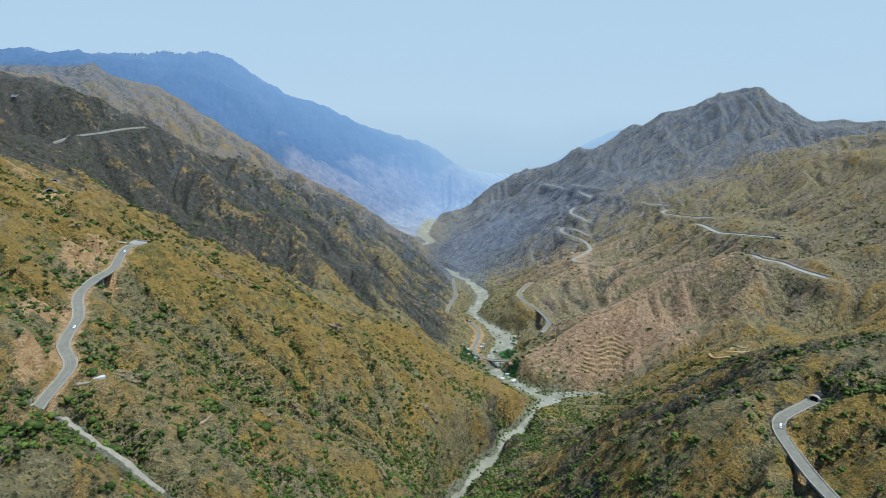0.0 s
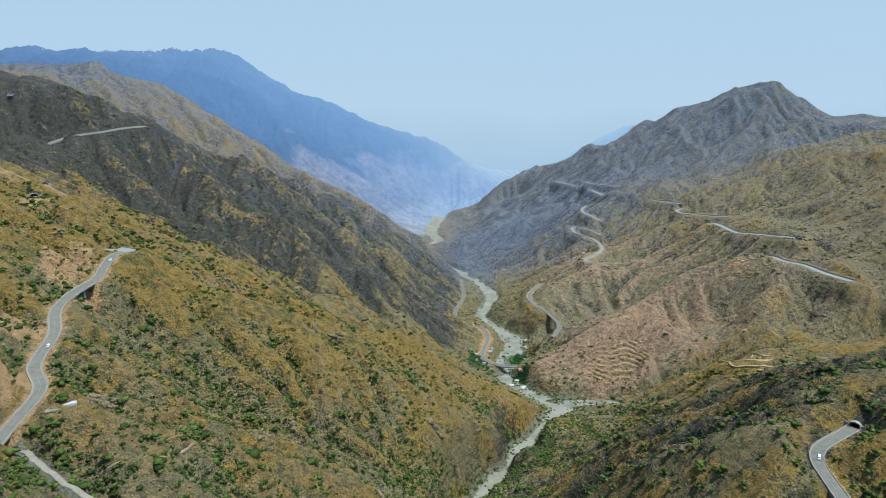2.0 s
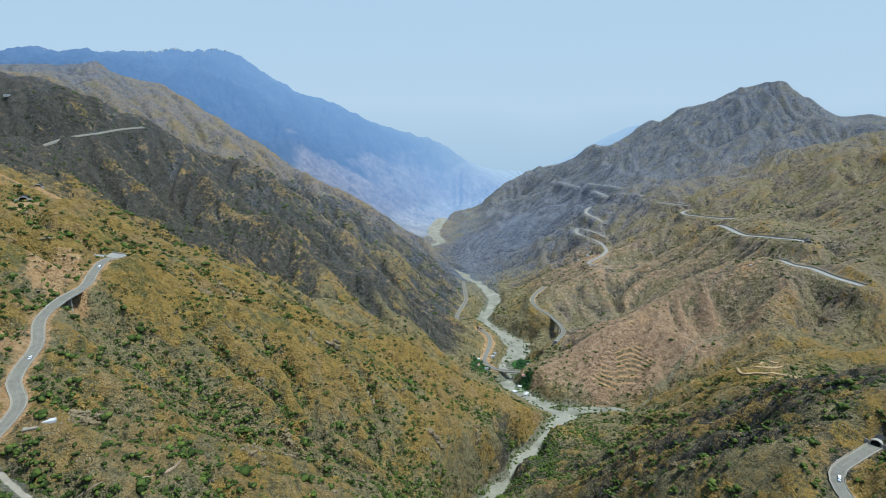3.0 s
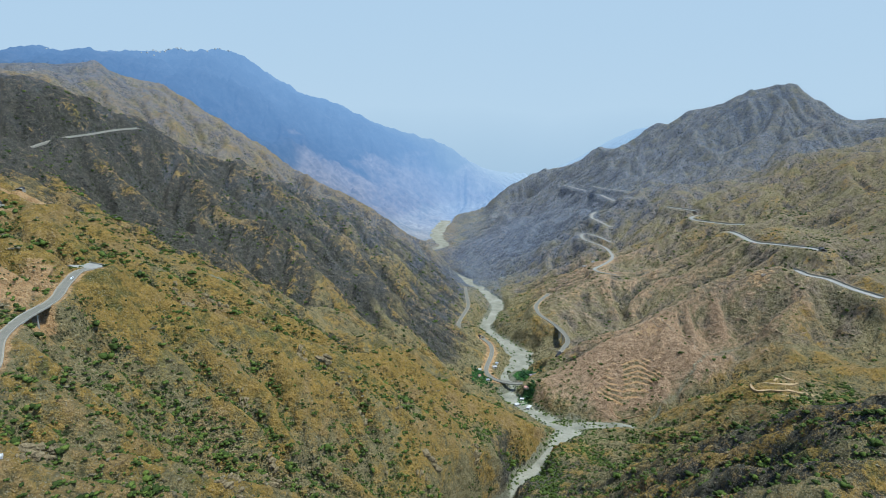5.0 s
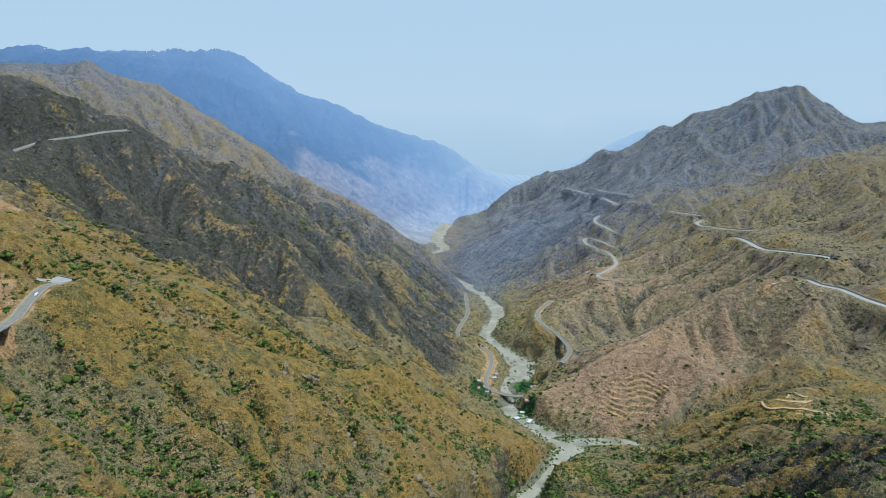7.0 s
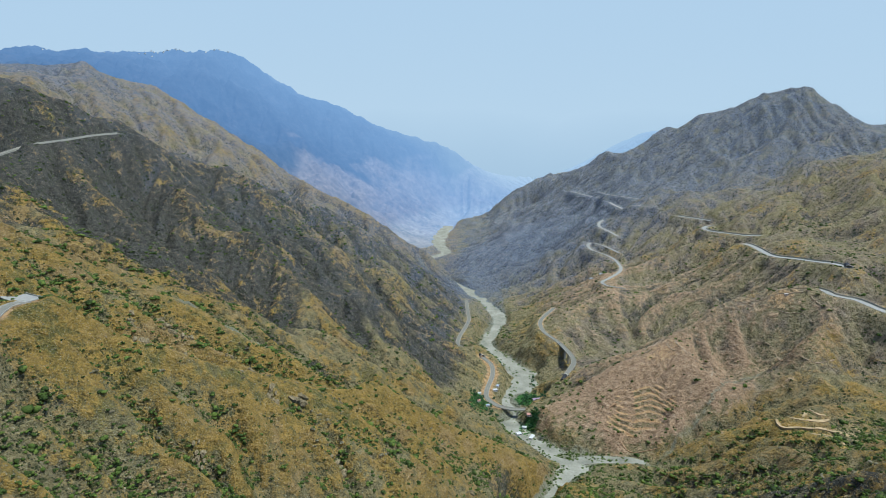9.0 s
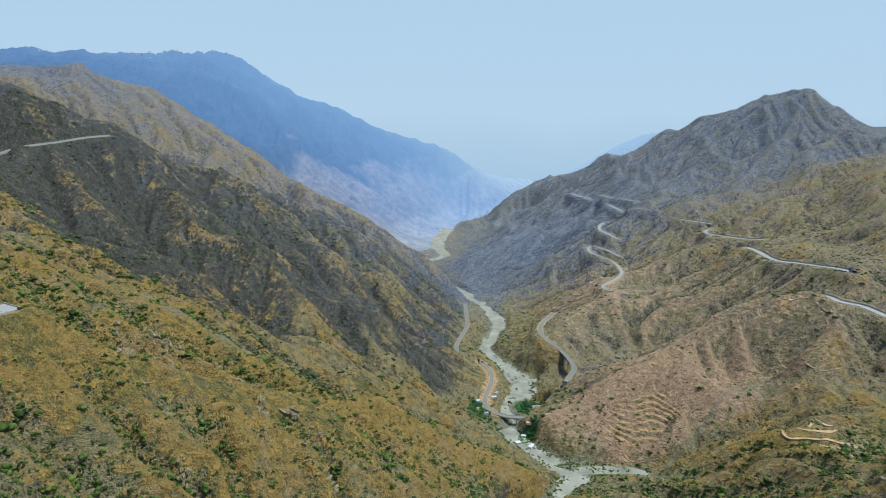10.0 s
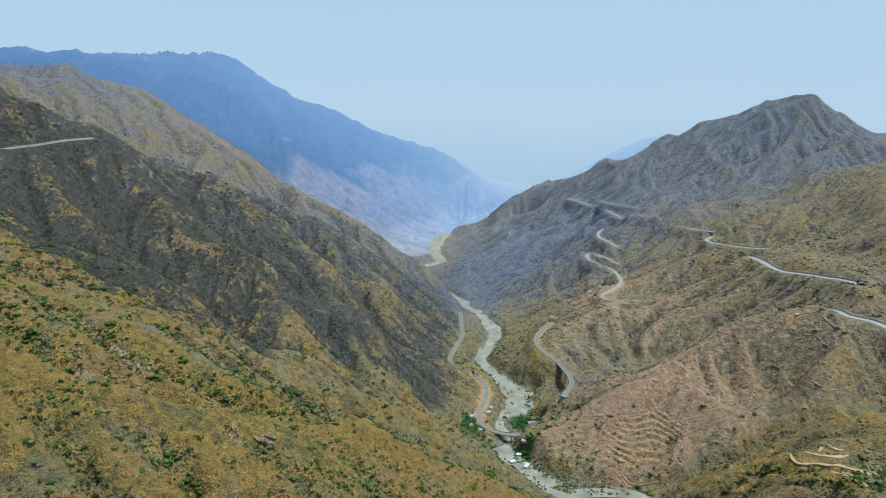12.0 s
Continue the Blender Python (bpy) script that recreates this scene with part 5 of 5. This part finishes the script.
def build_house(x, y, turn, w, d, h, wall, roof, label, z=None):
    z = ground_at(x, y) if z is None else z
    thing = base("house", (x, y, z), label, "house", "houses of the valley village")
    m = pose(x, y, z - 0.6, 0, 0, turn)
    bm = bmesh.new()
    box(bm, m, w, d, h + 0.6, 0.08)
    part("wall", bm, wall, thing)
    bm = bmesh.new()
    box(bm, m @ Matrix.Translation((0, 0, h + 0.62)), w + 0.5, d + 0.5, 0.35, 0.05)
    part("roof", bm, roof, thing)
    for k in range(max(1, int(w / 4))):
        bm = bmesh.new()
        box(bm, m @ Matrix.Translation((-w / 2 + 2 + k * 3.6, -d / 2 - 0.03, 1.7)), 1.2, 0.1, 1.2)
        part("window", bm, M_DARK, thing, "dark window")
    bm = bmesh.new()
    box(bm, m @ Matrix.Translation((w / 2 - 1.0, -d / 2 - 0.03, 0.6)), 1.0, 0.1, 2.1)
    part("door", bm, M_WOOD, thing, "brown door")
    return thing


M_WHITE = plain_material("whitewashed_wall", (0.330, 0.310, 0.265), (0.470, 0.445, 0.390), 0.6)
M_TAN = plain_material("sandy_plaster", (0.400, 0.320, 0.230), (0.560, 0.470, 0.360), 0.6)
M_TIN = plain_material("bluish_tin_roof", (0.200, 0.215, 0.225), (0.320, 0.330, 0.340), 0.9, 0.5)
M_RED = plain_material("faded_red_roof", (0.300, 0.140, 0.090), (0.420, 0.220, 0.150), 0.9, 0.8)
M_PURPLE = plain_material("dull_mauve_roof", (0.180, 0.120, 0.140), (0.280, 0.200, 0.220), 0.9, 0.7)
M_WOOD = plain_material("brown_painted_wood", (0.090, 0.055, 0.030), (0.160, 0.100, 0.060), 2.0)
VILLAGE = [(92, 1318, 20, 9, 6, 3.4, M_WHITE, M_WHITE, "white flat-roofed house beside the valley road"), (98, 1342, 60, 8, 5, 3, M_WHITE, M_TIN, "white house with a tin roof"),
           (176, 1308, 15, 16, 9, 4, M_TAN, M_PURPLE, "long sandy house with a mauve roof among trees"), (186, 1291, 35, 10, 7, 4, M_WHITE, M_TIN, "white house with a bluish roof near the bridge"),
           (140, 1196, -10, 8, 6, 3.2, M_WHITE, M_WHITE, "small white house in the riverside garden"), (128, 1172, 25, 9, 7, 3.4, M_WHITE, M_WHITE, "white flat-roofed house among dark trees"),
           (150, 1160, 60, 14, 6, 3.4, M_WHITE, M_WHITE, "long white house at the river's edge"), (150, 1206, 5, 10, 8, 3, M_TAN, M_RED, "sandy house with a faded red roof"),
           (59, 1294, 10, 7, 6, 3, M_WHITE, M_WHITE, "white hut below the road"), (57, 1250, 40, 6, 5, 3, M_TAN, M_RED, "small sandy hut with a red roof"), (74, 1241, 15, 7, 5, 3, M_WHITE, M_TIN, "white hut with a tin roof under trees")]
for row in VILLAGE:
    build_house(*row)
for x, y, turn, w in ((396, 1870, 20, 14), (420, 1862, 10, 9), (-1441, 2030, 10, 26), (-1412, 2126, 40, 20), (-935, 1329, 20, 16)):
    build_house(x, y, turn, w, 7, 3.5, M_WHITE, M_WHITE, "white building on a ledge of the mountainside")
build_house(622, 1268, 8, 7, 4, 2.4, M_TAN, M_TAN, "low sandy hut on a graded pad of the ridge")

# the paved turning place where the hillside road bends out of sight
turning = base("turning_place", (-362, 684, 397), "pale paved turning place with a low wall at a road bend", "paving")
bm = bmesh.new()
strip(bm, resample([(-388, 701, 398), (-374, 694, 397.6), (-356, 686, 397.4)], 4), 9.0, 0.05, -6.0, 1.0)
part("paving", bm, M_BLEACHED, turning)
bm = bmesh.new()
strip(bm, resample([(-388, 701, 398), (-374, 694, 397.6), (-356, 686, 397.4)], 4), 0.3, 1.1, -1.0, -8.6)
part("low_wall", bm, M_CONCRETE, turning, "pale concrete wall")

# the white slab beside the road
slab = base("concrete_slab", (-267, 425, ground_at(-267, 425)), "white concrete slab lying on the grass below the road", "slab")
bm = bmesh.new()
box(bm, pose(-267, 425, ground_at(-267, 425) - 1.0, 0, 0, 30), 8, 4, 1.9, 0.1)
part("block", bm, M_WHITE, slab)
bm = bmesh.new()
box(bm, pose(-275, 418, ground_at(-275, 418) - 0.8, 0, 0, 30), 9, 5, 1.0, 0.1)
part("apron", bm, M_VERGE, slab)


def bark_material():
    return plain_material("grey_brown_bark", (0.080, 0.060, 0.042), (0.170, 0.135, 0.100), 3.0, 0.95, 0.05)


M_BARK = bark_material()


def build_tree(seed, tall):
    """A tapered leaning trunk with limbs, and a crown of many small ragged clumps."""
    rng = np.random.default_rng(seed)
    thing = base("tree", (0, 0, 0), "dark green broad-crowned tree growing near the riverbed", "tree", "trees by the river")
    bm = bmesh.new()
    stems = [((0, 0, -0.6), (0.1 * tall, 0.05 * tall, tall * 0.55), 0.05 * tall)]
    for k in range(4):
        a = k * 1.6 + rng.uniform(0, 0.8)
        stems.append(((0.06 * tall, 0.03 * tall, tall * 0.35), (0.30 * tall * math.cos(a), 0.30 * tall * math.sin(a), tall * 0.72), 0.025 * tall))
    for a, b, r in stems:
        a, b = Vector(a), Vector(b)
        turn = (b - a).to_track_quat("Z", "Y").to_matrix().to_4x4()
        bmesh.ops.create_cone(bm, segments=6, radius1=r, radius2=r * 0.45, depth=(b - a).length, matrix=Matrix.Translation((a + b) / 2) @ turn)
    part("trunk", bm, M_BARK, thing)
    bm = bmesh.new()
    for k in range(20):
        a, q = rng.uniform(0, 6.283), math.sqrt(rng.uniform(0, 1))
        z = tall * rng.uniform(0.45, 0.95)
        spread = tall * 0.42 * q * (1.2 - abs(z / tall - 0.65) * 1.6)
        r = tall * rng.uniform(0.10, 0.19)
        m = Matrix.Translation((spread * math.cos(a), spread * math.sin(a), z)) @ Euler(rng.uniform(0, 6, 3)).to_matrix().to_4x4() @ Matrix.Diagonal((r, r * 0.9, r * 0.7, 1))
        made = bmesh.ops.create_icosphere(bm, subdivisions=1, radius=1.0, matrix=m)
        for v in made["verts"]:
            v.co += Vector(rng.uniform(-0.25, 0.25, 3)) * r
    part("crown", bm, M_GROVE, thing)
    return thing


def grove_material():
    m = Nodes("deep_green_tree_leaves")
    a = m.math("ADD", m.math("MULTIPLY", m.noise(1.6, 4, 0.7), 0.5), m.math("MULTIPLY", m.pos.outputs["Random Per Island"], 0.5))
    c = m.ramp(a, [(0.15, (0.012, 0.030, 0.012)), (0.5, (0.028, 0.068, 0.022)), (0.9, (0.065, 0.115, 0.035))])
    m.bump(m.noise(3.0, 4, 0.7), 1.0, 0.4)
    return m.done(c, 0.8, 0.1)


M_GROVE = grove_material()
kinds = [build_tree(60 + k, tall) for k, tall in enumerate((6.5, 8.0, 5.0))]
rng = np.random.default_rng(77)
GROVES = [(158, 1316, 30, 26, 60), (176, 1272, 12, 10, 8), (135, 1200, 20, 14, 10), (158, 1196, 10, 22, 12), (132, 1155, 12, 10, 8), (60, 1260, 24, 34, 40), (85, 1222, 14, 10, 10), (176, 1420, 10, 30, 12), (110, 1500, 14, 30, 12)]
placed = 0
for cx, cy, rx, ry, count in GROVES:
    for _ in range(count):
        x, y = cx + rx * rng.normal() * 0.6, cy + ry * rng.normal() * 0.6
        if near_line(RIVER, np.array([x]), np.array([y]))[0][0] < 15 or near_line(np.vstack([ROAD_VALLEY, BRIDGE_VALLEY]), np.array([x]), np.array([y]))[0][0] < 8:
            continue
        m = pose(x, y, ground_at(x, y), 0, 0, rng.uniform(0, 360)) @ Matrix.Scale(rng.uniform(0.55, 1.05), 4)
        if placed < 3:
            kinds[placed].matrix_basis = m
        else:
            tree = copy_thing(kinds[placed % 3], m)
            tree.matrix_basis = m
        placed += 1


def build_car(paint, label):
    """A small car about its own middle: rounded body, glazed cabin, wheels."""
    thing = base("car", (0, 0, 0), label, "car", "cars on the mountain roads")
    bm = bmesh.new()
    box(bm, pose(0, 0, 0.35), 1.8, 4.5, 0.75, 0.14)
    part("body", bm, paint, thing)
    bm = bmesh.new()
    made = bmesh.ops.create_cube(bm, size=1.0, matrix=pose(0, -0.2, 1.35) @ Matrix.Diagonal((1.6, 2.5, 0.6, 1)))
    for v in made["verts"]:
        if v.co.z > 1.3:
            v.co.x *= 0.85
            v.co.y = (v.co.y + 0.2) * 0.7 - 0.2
    part("cabin", bm, M_GLASS, thing, "dark glazed cabin")
    bm = bmesh.new()
    box(bm, pose(0, -0.2, 1.64), 1.3, 1.7, 0.08, 0.03)
    part("car_roof", bm, paint, thing)
    for sx in (-0.85, 0.85):
        for sy in (-1.4, 1.4):
            bm = bmesh.new()
            bmesh.ops.create_cone(bm, cap_ends=True, segments=14, radius1=0.34, radius2=0.34, depth=0.24, matrix=pose(sx, sy, 0.34, 0, 90, 0))
            part("wheel", bm, M_TYRE, thing)
    return thing


def gloss_material(name, color, rough):
    m = Nodes(name)
    return m.done(m.ramp(m.noise(3.0, 3), [(0.3, tuple(0.92 * q for q in color)), (0.7, color)]), rough, 0.5)


M_GLASS = gloss_material("dark_car_glass", (0.020, 0.022, 0.025), 0.08)
M_TYRE = gloss_material("black_tyre_rubber", (0.025, 0.025, 0.025), 0.8)
white_car = build_car(gloss_material("white_car_paint", (0.780, 0.780, 0.770), 0.3), "white car driving on the mountain road")
dark_car = build_car(gloss_material("dark_grey_car_paint", (0.045, 0.047, 0.050), 0.3), "dark car driving on the valley road")


def car_at(kind, line, share, side, first=False):
    p = resample(line, 4)
    k = int(share * (len(p) - 2))
    d = p[k + 1] - p[k]
    n = Vector((d[1], -d[0], 0)).normalized() * side
    slope = math.degrees(math.atan2(d[2], math.hypot(d[0], d[1])))
    m = pose(p[k][0] + n.x, p[k][1] + n.y, p[k][2] + 0.1, 0, 0, math.degrees(math.atan2(d[1], d[0])) - 90) @ pose(0, 0, 0, slope, 0, 0)
    if first:
        kind.matrix_basis = m
    else:
        copy_thing(kind, m)


car_at(white_car, ROAD_TUNNEL, 0.62, 1.6, True)
car_at(white_car, ROAD_TERRACE, 0.44, 1.6)
car_at(white_car, ROAD_TERRACE, 0.93, 1.6)
car_at(dark_car, ROAD_VALLEY_UPPER, 0.55, 1.6, True)
car_at(dark_car, BRIDGE_VIADUCT, 0.05, 1.6)
car_at(dark_car, ROAD_LEDGE, 0.45, 1.6)


# ---- the white villages on the far plateau ----
def build_far_village():
    rng = np.random.default_rng(8)
    line = resample(CREST_FAR[:5], 12)
    bm = bmesh.new()
    for k in range(90):
        x, y, _ = line[int(rng.integers(len(line)))]
        x, y = x + rng.uniform(-30, 30), y - rng.uniform(20, 140)
        box(bm, pose(x, y, ground_at(x, y) - 2, 0, 0, rng.uniform(0, 90)), rng.uniform(6, 14), rng.uniform(6, 14), rng.uniform(5, 9))
    mesh = bpy.data.meshes.new("village")
    bm.to_mesh(mesh)
    bm.free()
    mesh.materials.append(M_WHITE)
    tagged(new("village", mesh), "tiny white houses along the far plateau edge", "houses", kind="stuff")


build_far_village()
